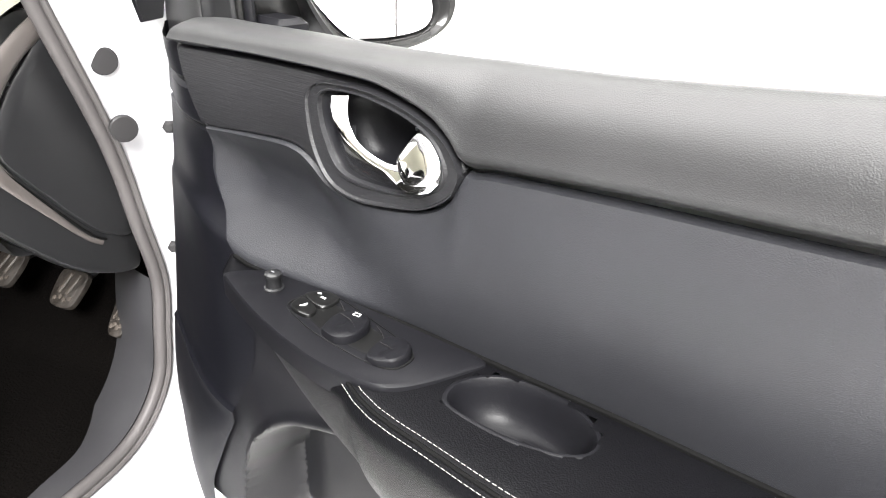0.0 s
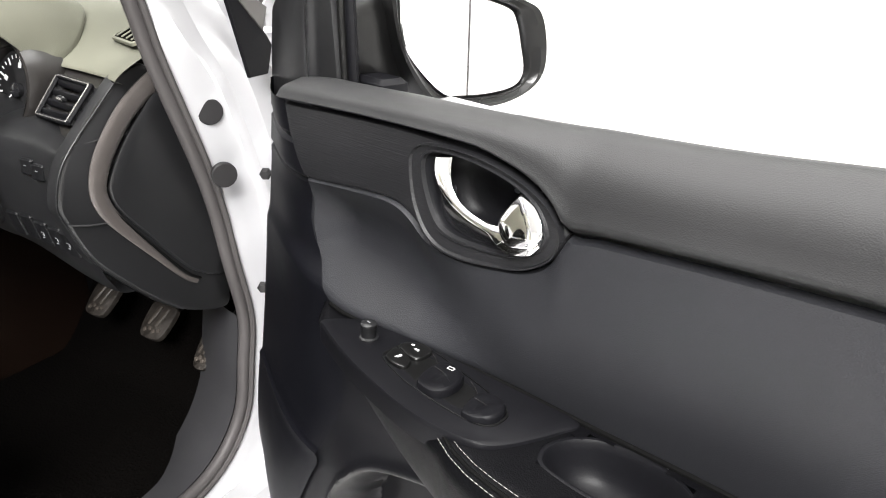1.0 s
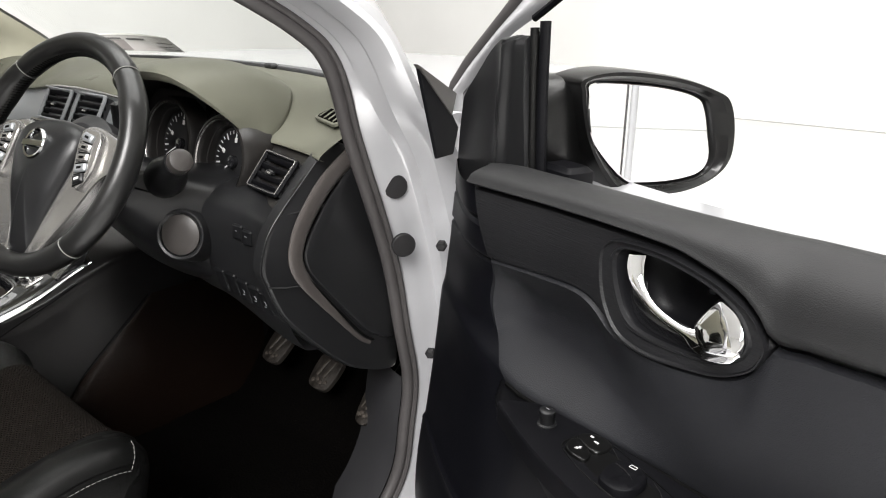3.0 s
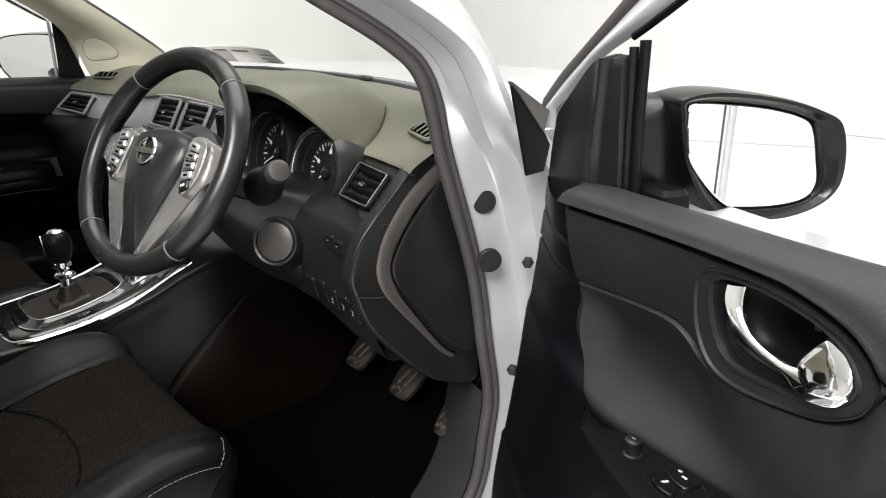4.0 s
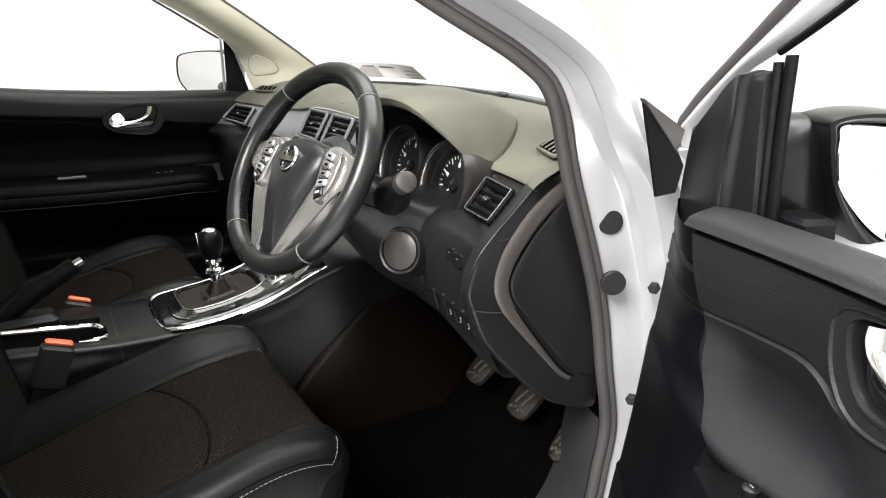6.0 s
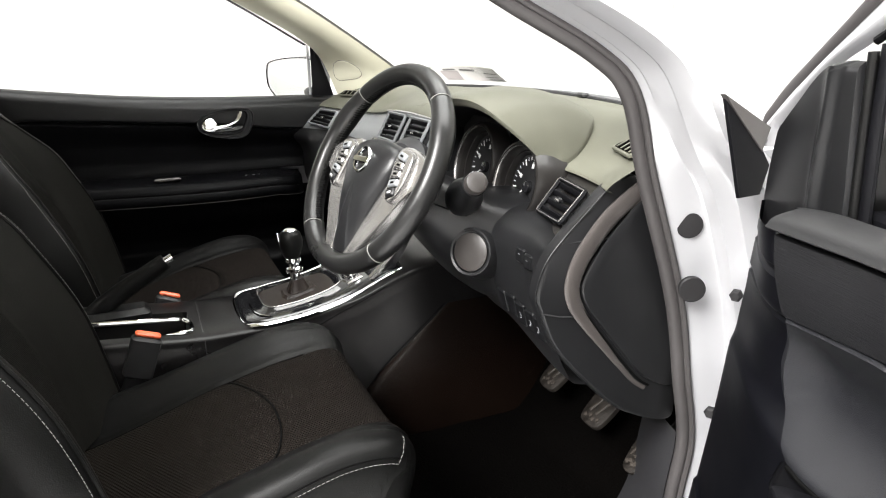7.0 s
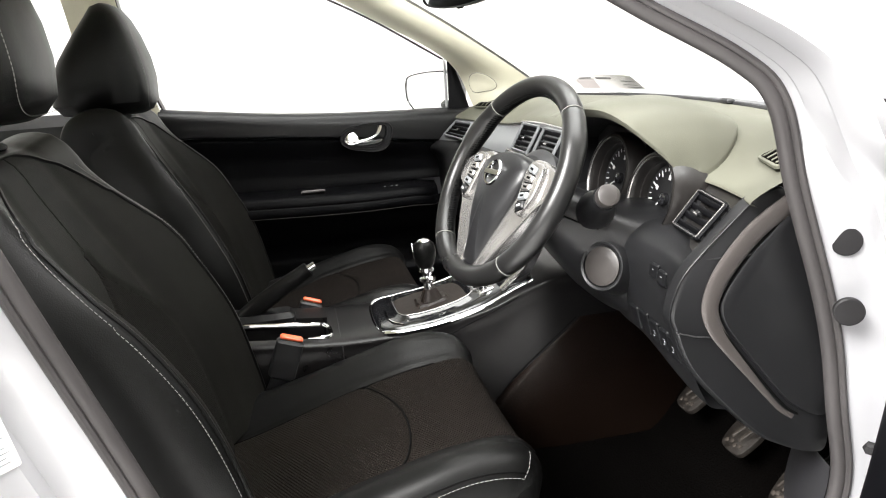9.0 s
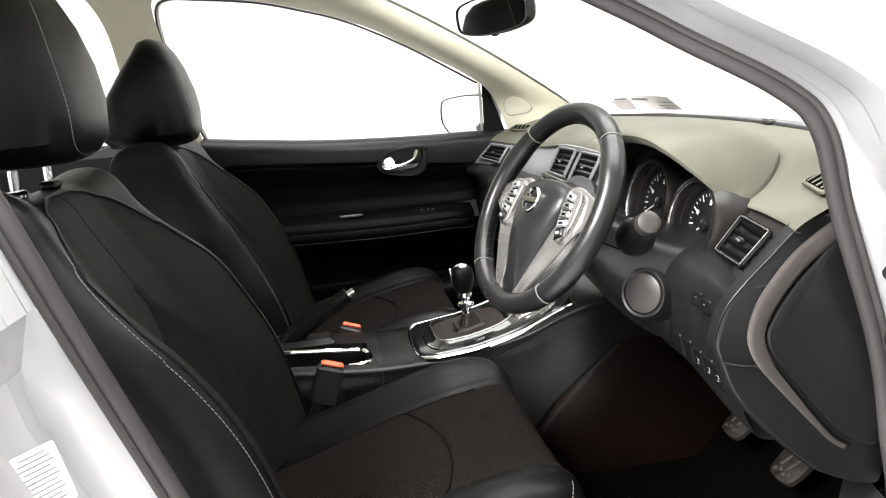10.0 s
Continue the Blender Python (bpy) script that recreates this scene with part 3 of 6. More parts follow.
        sec = rom([(0.130, zt + 0.002, 0), (ve - 0.035, zt + 0.001, 0), (ve - 0.012, zt, 0), (ve - 0.002, zt - 0.005, 0), (ve, zt - drop * 0.22, 0), (ve - 0.012 * grow, zt - drop * 0.75, 0), (ve - 0.030 * grow, zt - drop, 0), (0.150, zt - drop - 0.012, 0)], 5)
        k = b * (len(sec) - 1)
        i = min(int(k), len(sec) - 2)
        q = sec[i].lerp(sec[i + 1], k - i)
        return P(u, q.x, q.y)
    cup = closed([(0.569, 0.197), (0.567, 0.184), (0.574, 0.170), (0.589, 0.159), (0.613, 0.155), (0.637, 0.159), (0.657, 0.169), (0.665, 0.180), (0.663, 0.191), (0.650, 0.200), (0.625, 0.205), (0.597, 0.206), (0.577, 0.204)], 5)
    bm = patch(rest, 260, 72)
    bmesh.ops.delete(bm, geom=[f for f in bm.faces if f.calc_center_median().z > 0.71 and inside(Vector((f.calc_center_median().x, s * f.calc_center_median().y)), [p + (p - Vector((0.617, 0.181))).normalized() * 0.0045 for p in cup])], context="FACES")
    part("armrest", bm, RESTHIDE, door, "black leather armrest pad with a grab recess")
    cc = Vector((0.617, 0.181))
    rows = [[P(*(cc + (p - cc) * k + (p - cc).normalized() * w), rest_top(p.x) + dz) for p in cup] for k, w, dz in ((1.0, 0.0066, -0.002), (1.0, 0.0056, 0.0010), (1.0, 0.0040, 0.0016), (1.0, 0.0022, 0.0014), (1.0, 0.0008, -0.0004), (0.985, 0.000, -0.006), (0.94, -0.001, -0.015), (0.84, 0, -0.024), (0.65, 0, -0.030), (0.35, 0, -0.032), (0.02, 0, -0.032))]
    part("grab_cup", loft(rows, False), PANEL, door, "smooth black hollow of the grab recess")
    for off, zo in ((0.0030, -0.0030), (0.0115, 0.0006)):
        part("stitching", stitches([P(u, rest_edge(u) - off, rest_top(u) + zo) for u in (0.50 + 0.02 * i for i in range(28))], None, 0.0046, 0.0030, 0.00028), THREAD, door, "pale fine stitching")
    bm = tube([P(0.50 + 0.02 * i, rest_edge(0.50 + 0.02 * i) - 0.0065, rest_top(0.50 + 0.02 * i) - 0.0005) for i in range(28)], 0.0016, 6)
    part("piping", bm, SEAM, door)
    switches(door, P)

    part("shelf_joint", tube([P(u, mid_depth(u, 0.985) + 0.001, rest_top(u) + 0.003) for u in (0.30 + 0.02 * i for i in range(40))], 0.0022, 6), SEAM, door)

    door_handle(door, P, s)

    # metal shell behind the trim
    outline = closed([(0.13, 0.25), (0.07, 0.33), (0.045, 0.50), (0.07, 0.70), (0.12, 0.87), (0.40, 0.885), (0.80, 0.895), (1.10, 0.905), (1.15, 0.80), (1.10, 0.45), (1.02, 0.27), (0.6, 0.25)], 4)
    core = Matrix(((1, 0, 0, 0), (0, 0, s, 0), (0, 1, 0, 0), (0, 0, 0, 1)))
    part("door_shell", plate(outline, -0.03, 0.085, 0.012, core), PAINT, door, "white painted steel door shell")

    # corner panel ahead of the window and the window frame
    front_u = curve1([(0.840, 0.0725), (0.887, 0.0780), (0.935, 0.0850), (0.962, 0.0915), (0.972, 0.0950), (1.002, 0.1302), (1.0327, 0.1684), (1.041, 0.196)])

    def sail(a, b):
        z = 0.840 + b * 0.2005
        u0, u1 = front_u(z), 0.2280 - 0.0120 * smooth(0.90, 1.05, z)
        u = u0 + (u1 - u0) * a
        crest = 0.1800 + 0.006 * smooth(0.90, 1.04, z)
        v = 0.080 + 0.012 * smooth(0.06, crest - 0.010, u) if u < crest else 0.0925 + 0.003 * (u - crest) / 0.05
        v += 0.0070 * math.exp(-((u - crest) / (0.0085 if u < crest else 0.0060)) ** 2) * smooth(0.86, 0.90, z)
        edge = min(a, 1 - a)
        return P(u, v - 0.010 * (1 - smooth(0, 0.04, edge)) - 0.006 * smooth(0.97, 1.0, b), z)
    part("corner_panel", patch(sail, 96, 44, 0.006), PLASTIC, door, "black corner panel with a soft ridge")
    upper = even(rom([(0.030, 0.048, 0.950), (0.0344, 0.050, 0.9697), (0.0427, 0.050, 0.9793), (0.0679, 0.050, 1.0044), (0.1055, 0.050, 1.0344), (0.1473, 0.050, 1.0672), (0.1772, 0.050, 1.0911), (0.26, 0.048, 1.155), (0.38, 0.042, 1.230), (0.55, 0.030, 1.300), (0.80, 0.005, 1.350), (1.05, -0.01, 1.365), (1.13, 0.01, 1.25), (1.14, 0.05, 1.05), (1.13, 0.06, 0.95)], 6), 120)
    lower_line = even(rom([(0.050, 0.058, 0.945), (0.0530, 0.060, 0.9690), (0.0640, 0.060, 0.9770), (0.0974, 0.060, 1.0039), (0.1371, 0.060, 1.0350), (0.1854, 0.060, 1.0596), (0.2399, 0.060, 1.0895), (0.32, 0.058, 1.138), (0.42, 0.050, 1.188), (0.57, 0.035, 1.247), (0.80, 0.012, 1.298), (1.02, 0.0, 1.313), (1.085, 0.02, 1.23), (1.09, 0.055, 1.05), (1.08, 0.065, 0.95)], 6), 120)

    def band(a, b):
        i = a * 120
        k = min(int(i), 119)
        p, q = upper[k].lerp(upper[k + 1], i - k), lower_line[k].lerp(lower_line[k + 1], i - k)
        r = p.lerp(q, b)
        return P(r.x, r.y + 0.007 * math.sin(math.pi * b) - 0.008 * smooth(0.75, 1.0, b), r.z)
    frame_ob = part("window_frame", patch(band, 120, 10, 0.014), PAINT, door, "white painted window frame")
    part("frame_seal", tube([P(*p) for p in upper[:-14]], 0.0105, 10), RUBBER, frame_ob, "black rubber frame seal")
    part("frame_trim", tube([P(p.x + 0.002, p.y - 0.002, p.z - 0.003) for p in lower_line[15:-14]], 0.0040, 8), PANEL, frame_ob)
    part("glass_channel", tube([P(0.2300, 0.090, 0.895), P(0.2240, 0.088, 0.98), P(0.2195, 0.086, 1.048)], 0.0046, 10), SWITCHM, door, "black upright window channel")
    part("channel_lip", tube([P(0.2385, 0.086, 0.895), P(0.2325, 0.084, 0.98), P(0.2280, 0.080, 1.054)], 0.0062, 10, flat=0.8, side=(0, 1, 0)), PANEL, door)

    # mirror
    turn = radians(15)
    q = Vector((math.cos(turn), s * math.sin(turn), 0))
    e = Vector((math.sin(turn), -s * math.cos(turn), 0))
    o = Vector((0.25, 0, 0))

    def M(p, d):
        """p: metres outwards and up; d metres along the mirror's view."""
        return o + e * p.x + q * d + Vector((0, 0, p.y))
    glass_o = closed([(-0.029, 0.994), (0.005, 0.9935), (0.060, 0.987), (0.100, 0.976), (0.112, 0.962), (0.120, 0.935), (0.1255, 0.908), (0.114, 0.892), (0.080, 0.886), (0.040, 0.8865), (0.022, 0.890), (0.0, 0.908), (-0.023, 0.936), (-0.030, 0.960), (-0.031, 0.982)], 5)
    house_o = closed([(-0.044, 1.000), (0.0, 1.0068), (0.070, 0.9985), (0.122, 0.983), (0.143, 0.970), (0.1530, 0.937), (0.150, 0.905), (0.128, 0.885), (0.088, 0.8730), (0.035, 0.8735), (0.004, 0.880), (-0.014, 0.900), (-0.033, 0.936), (-0.041, 0.962), (-0.045, 0.985)], 5)
    c = Vector((0.050, 0.942))
    rings = [[M(a.lerp(b, k), d) for a, b in zip(glass_o, house_o)] for k, d in ((-0.02, -0.008), (0.10, 0.000), (0.22, 0.0035), (0.32, 0.0038), (0.60, 0.0095), (0.88, 0.0085), (1.0, 0.0), (1.02, -0.02))]
    rings += [[M(c + (p - c) * k, d) for p in house_o] for k, d in ((1.0, -0.05), (0.90, -0.085), (0.62, -0.11), (0.25, -0.118))]
    mirror = part("door_mirror", loft(rings), SWITCHM, door, "black door mirror with a tinted housing")
    part("mirror_glass", loft([[M(c + (p - c) * k, d) for p in glass_o] for k, d in ((1.0, -0.006), (1.0, 0.0005), (0.98, 0.0010), (0.5, 0.0010), (0.04, 0.0010))]), MIRROR, mirror, "mirror glass", sharp=4)
    rings = []
    for (u, v), zc, hz, hu in (((0.186, 0.078), 0.940, 0.046, 0.044), ((0.190, 0.060), 0.944, 0.050, 0.044), ((0.190, 0.045), 0.946, 0.053, 0.044), ((0.188, 0.020), 0.946, 0.054, 0.040), ((0.186, -0.03), 0.944, 0.053, 0.034)):
        rings.append([P(u + hu * math.copysign(abs(math.cos(t)) ** 0.6, math.cos(t)), v, zc + hz * math.copysign(abs(math.sin(t)) ** 0.6, math.sin(t))) for t in (2 * math.pi * j / 32 for j in range(32))])
    part("mirror_arm", loft(rings), SWITCHM, mirror, "black mirror arm")
    part("arm_base", box((0.060, 0.034, 0.026), pose(0.244, s * 0.062, 0.9045, 0, 0, s * 4), 0.005), PANEL, mirror, "grey black foot of the mirror arm")


def switches(door, P):
    """Switch plate on the driver's armrest."""
    Z = 0.7225
    flat = Matrix(((1, 0, 0, 0), (0, -1, 0, 0), (0, 0, 1, 0), (0, 0, 0, 1)))
    o = closed([(0.319, 0.1965), (0.3305, 0.1801), (0.3554, 0.1633), (0.3958, 0.1604), (0.4466, 0.1578), (0.4929, 0.1555), (0.5354, 0.1534), (0.5671, 0.1535), (0.5617, 0.1739), (0.5473, 0.2049), (0.5323, 0.222), (0.5079, 0.2295), (0.4772, 0.2324), (0.4375, 0.2290), (0.3836, 0.2190), (0.3322, 0.2040)], 6)
    panel = part("switch_panel", plate(o, Z - 0.016, Z + 0.004, 0.004, flat), PANEL, door, "matte black window switch plate")
    T = Z + 0.004
    well = closed([(0.4055, 0.1985), (0.4010, 0.1865), (0.4055, 0.1715), (0.4265, 0.1630), (0.4645, 0.1680), (0.4995, 0.1740), (0.5205, 0.1805), (0.5265, 0.1905), (0.5225, 0.2050), (0.4995, 0.2105), (0.4565, 0.2100), (0.4315, 0.2065)], 6)
    c = sum(well, Vector((0, 0))) / len(well)
    rows = [[P(*(c + (p - c) * k), T + dz) for p in well] for k, dz in ((1.02, -0.001), (1.015, 0.0008), (0.99, 0.0009), (0.97, -0.0006), (0.60, 0.0002), (0.1, 0.0002))]
    part("switch_well", loft(rows, True), SWITCHM, panel, "glossy switch surround")

    def button(pts, h, tilt):
        """A cushioned key over its outline; tilt raises its rear end."""
        o = closed(pts, 5)
        c = sum(o, Vector((0, 0))) / len(o)
        rows = [[P(*(c + (p - c) * k), T + h * f + tilt * (p.x - c.x) * f) for p in o] for k, f in ((1.0, -0.2), (0.99, 0.55), (0.95, 0.85), (0.86, 1.0), (0.5, 0.9), (0.1, 0.85))]
        return loft(rows, True)
    for pts in ([(0.408, 0.1980), (0.404, 0.1885), (0.406, 0.1825), (0.426, 0.1870), (0.431, 0.1980), (0.421, 0.2010)], [(0.4045, 0.1805), (0.4040, 0.172), (0.413, 0.1640), (0.425, 0.1635), (0.431, 0.1690), (0.428, 0.1845)]):
        part("switch_button", button(pts, 0.0032, 0), SWITCHM, panel)
    for pts, line, h in (([(0.452, 0.205), (0.446, 0.188), (0.4475, 0.176), (0.457, 0.171), (0.470, 0.173), (0.479, 0.183), (0.480, 0.200), (0.472, 0.209), (0.461, 0.209)], ((0.449, 0.1825), (0.463, 0.1855), (0.4785, 0.1945)), 0.0060),
                         ([(0.501, 0.208), (0.496, 0.193), (0.4965, 0.180), (0.506, 0.176), (0.517, 0.178), (0.525, 0.188), (0.524, 0.200), (0.516, 0.208), (0.508, 0.210)], ((0.498, 0.1900), (0.510, 0.1915), (0.5235, 0.1965)), 0.0052)):
        rocker = part("switch_rocker", button(pts, h, 0.08), PANEL, panel, "long window rocker")
        part("rocker_ridge", tube([P(p.x, p.y, T + h + 0.08 * (p.x - sum(q[0] for q in pts) / 9) - 0.0003) for p in rom([(*q, 0) for q in line], 4)], 0.00035, 6), POD, rocker)
    bm = bmesh.new()
    for uc, vc, w, d, rot in ((0.4165, 0.191, 0.0040, 0.0010, 30), (0.4160, 0.193, 0.0034, 0.0009, 30), (0.4165, 0.189, 0.0026, 0.0009, 30), (0.4120, 0.171, 0.0032, 0.0018, 10), (0.4190, 0.174, 0.0032, 0.0018, 10), (0.4215, 0.174, 0.0010, 0.0026, 10)):
        box((w, d, 0.0005), pose(uc, -vc, T + 0.0032, 0, 0, rot), 0.0002, bm)
    for uc, vc, w, d in ((0.4615, 0.1755, 0.0050, 0.0005), (0.4615, 0.1787, 0.0056, 0.0005), (0.4588, 0.1771, 0.0005, 0.0032), (0.4643, 0.1771, 0.0005, 0.0032)):
        box((w, d, 0.0005), pose(uc, -vc, T + 0.0062, 0, 0, 8), 0.0002, bm)
    part("switch_marks", bm, MARK, panel)
    for pts in (((0.4310, 0.1670), (0.4375, 0.1700), (0.4445, 0.1745)), ((0.4790, 0.1735), (0.4870, 0.1770), (0.4955, 0.1830))):
        part("switch_trim", tube([P(u, v, T + 0.0012) for u, v in pts], 0.0003, 6), POD, panel)
    knob = part("mirror_knob", lathe([(0.0100, -0.001), (0.0100, 0.0012), (0.0085, 0.0018), (0.0078, 0.0022), (0.0076, 0.012), (0.0086, 0.0135), (0.0084, 0.0165), (0.0066, 0.0178), (0.002, 0.0180)], pose(0.3735, -0.1865, T) @ Matrix.Scale(0.84, 4), 24), PLASTIC, panel, "small round mirror adjusting knob")
    part("knob_mark", box((0.004, 0.0010, 0.0005), pose(0.3735, -0.1865, T + 0.0153), 0.0002), BAND, knob)
    for u, v, z in ((-0.060, 0.030, 0.736), (-0.088, 0.026, 0.538)):
        arm = part("door_hinge", box((0.10 - u * 0.3, 0.012, 0.045), pose(u / 2 + 0.01, -v + 0.008, z), 0.004), PAINT, door, "white painted steel door hinge")
        part("hinge_bolt", lathe([(0.010, -0.003), (0.010, 0.002), (0.0065, 0.003), (0.0065, 0.008), (0.004, 0.010), (0.001, 0.010)], pose(u, -v, z, 90, 0, 0), 6), MATTE, arm)


driver_door = thing("driver_door", "black trimmed car door standing wide open", "car door", pose(0.79, 0.40, 0, 0, 0, -16), "front doors")
door_trim(driver_door, -1)
passenger_door = thing("passenger_door", "black trimmed car door, closed, far side", "car door", pose(-0.855, 0.40, 0, 0, 0, -90), "front doors")
passenger_trim(passenger_door)

# ---- car body round the openings ----
body = thing("car_body", "white hatchback body shell with open driver's doorway", "car body")
opening = rom([(0.50, -0.62, 1.375), (0.52, -0.40, 1.36), (0.555, -0.18, 1.27), (0.62, 0.029, 1.151), (0.655, 0.105, 1.10), (0.697, 0.185, 1.045), (0.714, 0.222, 1.0),
               (0.716, 0.250, 0.905), (0.716, 0.294, 0.781), (0.716, 0.315, 0.706), (0.716, 0.330, 0.62), (0.716, 0.346, 0.53), (0.716, 0.337, 0.46), (0.716, 0.315, 0.37),
               (0.716, 0.245, 0.31), (0.716, 0.12, 0.298), (0.716, -0.15, 0.298), (0.716, -0.30, 0.32), (0.716, -0.38, 0.40), (0.716, -0.43, 0.55), (0.716, -0.485, 0.72), (0.712, -0.565, 0.96), (0.66, -0.64, 1.15), (0.56, -0.69, 1.33), (0.50, -0.66, 1.375)], 6)


def outward(path, i):
    """Unit vector in the side plane that points away from the doorway."""
    d = path[min(i + 1, len(path) - 1)] - path[max(i - 1, 0)]
    d.x = 0
    n = Vector((0, d.z, -d.y)).normalized()
    return n if n.dot(path[i] - Vector((path[i].x, -0.12, 0.75))) > 0 else -n


# jamb section outside the seal: outwards from the car, away from the doorway; the first below, the second along the windscreen pillar
LOWER = ((0.0, -0.004), (0.008, 0.010), (0.017, 0.034), (0.0255, 0.0535), (0.0275, 0.0555), (0.040, 0.0545), (0.048, 0.056), (0.058, 0.072), (0.0605, 0.0745), (0.085, 0.078), (0.105, 0.080), (0.112, 0.11))
UPPER = ((0.0, -0.004), (0.008, 0.010), (0.022, 0.0140), (0.026, 0.0128), (0.036, 0.0148), (0.052, 0.0186), (0.056, 0.0174), (0.070, 0.0192), (0.084, 0.0240), (0.090, 0.030), (0.086, 0.042), (0.030, 0.085))


def jamb():
    bm = bmesh.new()
    rows = []
    for i, p in enumerate(opening):
        n = outward(opening, i)
        t = smooth(0.84, 1.01, p.z) if p.y > -0.5 else smooth(0.86, 0.93, p.z)
        rows.append([Vector((p.x + a + (c - a) * t, p.y + n.y * (b + (d - b) * t), p.z + n.z * (b + (d - b) * t))) for (a, b), (c, d) in zip(LOWER, UPPER)])
    grid(bm, rows)
    return bm


part("door_jamb", jamb(), PAINT, body, "white painted door jamb and windscreen pillar", 22)
seal = part("door_seal", tube([Vector((p.x, p.y, p.z)) for p in opening], 0.0092, 12, flat=1.0), RUBBER, body, "dark rubber door seal with two ridges")
part("seal_lip", tube([p + Vector((0.009, 0, 0)) + outward(opening, i) * 0.0075 for i, p in enumerate(opening)], 0.0046, 8), RUBBER, seal)
for y, z, x in ((0.310, 0.841, 0.733), (0.3085, 0.762, 0.748)):
    part("jamb_plug", lathe([(0.0165, -0.004), (0.0165, 0.0015), (0.015, 0.0028), (0.004, 0.0032)], pose(x, y, z) @ Vector((0.86, -0.5, 0)).to_track_quat("Z", "Y").to_matrix().to_4x4(), 28), CAP, body, "round dark plug")
for x, y, z in ((0.785, 0.345, 0.761), (0.782, 0.325, 0.605)):
    hinge = part("hinge", box((0.03, 0.035, 0.05), pose(x + 0.02, y + 0.02, z, 0, 0, 30), 0.006), PAINT, body)
    part("hinge_bolt", lathe([(0.008, 0), (0.008, 0.006), (0.005, 0.009), (0.001, 0.009)], pose(x, y, z) @ Vector((0.5, -0.86, 0)).to_track_quat("Z", "Y").to_matrix().to_4x4(), 6), CAP, hinge)

# front wing, scuttle corner and the black corner piece outside
wing = rom([(0.845, 0.40, 0.30), (0.855, 0.42, 0.60), (0.85, 0.43, 0.85), (0.83, 0.42, 0.93), (0.76, 0.45, 0.965)], 5)
bm = bmesh.new()
grid(bm, [[p + Vector((-0.02 * k * k, 0.11 * k, 0.0 - 0.012 * k)) for p in wing] for k in range(8)])
part("front_wing", bm, PAINT, body, "white front wing edge")
bm = plate([Vector(p) for p in ((0.2605, 1.001), (0.2925, 0.893), (0.3225, 0.894), (0.3325, 0.926), (0.3185, 0.946))], 0.818, 0.823, 0.003, Matrix(((0, 0, 1, 0), (1, 0, 0, 0), (0, 1, 0, 0), (0, 0, 0, 1))))
finisher = part("corner_finisher", bm, PANEL, body, "black triangular finisher at the pillar foot")
bm = plate([Vector(p) for p in ((0.2575, 1.006), (0.3265, 0.968), (0.3175, 0.942), (0.2645, 0.997))], 0.817, 0.825, 0.002, Matrix(((0, 0, 1, 0), (1, 0, 0, 0), (0, 1, 0, 0), (0, 0, 0, 1))))
part("finisher_edge", bm, TAUPE, finisher, "grey upper edge of the finisher")

part("scuttle_side", box((0.09, 0.20, 0.10), pose(0.715, 0.45, 0.90, 0, 0, 0), 0.02), PAINT, body)
# windscreen pillars: inner trim and outer skin
win_edge = rom([(0.725, 0.27, 0.915), (0.737, 0.200, 1.057), (0.69, -0.02, 1.185), (0.655, -0.19, 1.266), (0.62, -0.445, 1.335), (0.60, -0.70, 1.352)], 6)
scr_edge = rom([(0.63, 0.46, 0.945), (0.60, 0.40, 1.0), (0.575, 0.16, 1.16), (0.555, -0.09, 1.302), (0.53, -0.26, 1.372), (0.50, -0.70, 1.40)], 6)


def pillar_at(a, b, mirror, bulge, shift):
    i = a * (len(win_edge) - 1)
    k = min(int(i), len(win_edge) - 2)
    p = win_edge[k].lerp(win_edge[k + 1], i - k)
    q = scr_edge[k].lerp(scr_edge[k + 1], i - k)
    r = p.lerp(q, b) + Vector((-bulge, -bulge * 0.6, -bulge * 0.3)) * math.sin(math.pi * b) + Vector((shift, shift * 0.4, shift))
    return Vector((mirror * r.x, r.y, r.z))


def pillar(mirror, bulge, shift):
    return patch(lambda a, b: pillar_at(a, b, mirror, bulge, shift), 50, 12)


part("pillar_trim", pillar(-1, 0.028, 0.0), CREAM, body, "cream cloth covered windscreen pillar")
part("pillar_skin", pillar(-1, -0.004, 0.008), PAINT, body)

def inner_trim(a, b):
    i = a * 36
    k = min(int(i), 35)
    p = opening[6 + k].lerp(opening[7 + k], i - k)
    n = outward(opening, 6 + k)
    return p + Vector((-0.012 - 0.022 * b, 0, 0)) + n * (0.004 + 0.020 * b)
part("pillar_trim", patch(inner_trim, 72, 6), CREAM, body)

# flush speaker cover, laid out along the pillar (a) and across it (b)
def cover(a, b, lift):
    e = 0.004
    p = pillar_at(a, b, -1, 0.028, 0.0)
    n = (pillar_at(a + e, b, -1, 0.028, 0.0) - p).cross(pillar_at(a, b + e, -1, 0.028, 0.0) - p).normalized()
    return p + (n if n.x > 0 else -n) * lift
oval = closed([(0.150, 0.18), (0.186, 0.35), (0.190, 0.48), (0.165, 0.53), (0.125, 0.51), (0.097, 0.42), (0.082, 0.27), (0.072, 0.13), (0.100, 0.09)], 4)
mid_o = Vector((0.130, 0.32))
tweeter = part("tweeter_cover", loft([[cover(*(mid_o + (p - mid_o) * k), h) for p in oval] for k, h in ((1.0, -0.001), (0.97, 0.0016), (0.8, 0.0026), (0.5, 0.0032), (0.03, 0.0034))]), CREAM, body, "cream speaker cover let into the pillar")
part("tweeter_rim", tube([cover(p.x, p.y, 0.0004) for p in (*oval, oval[0])], 0.0007, 6), TAUPE, tweeter)

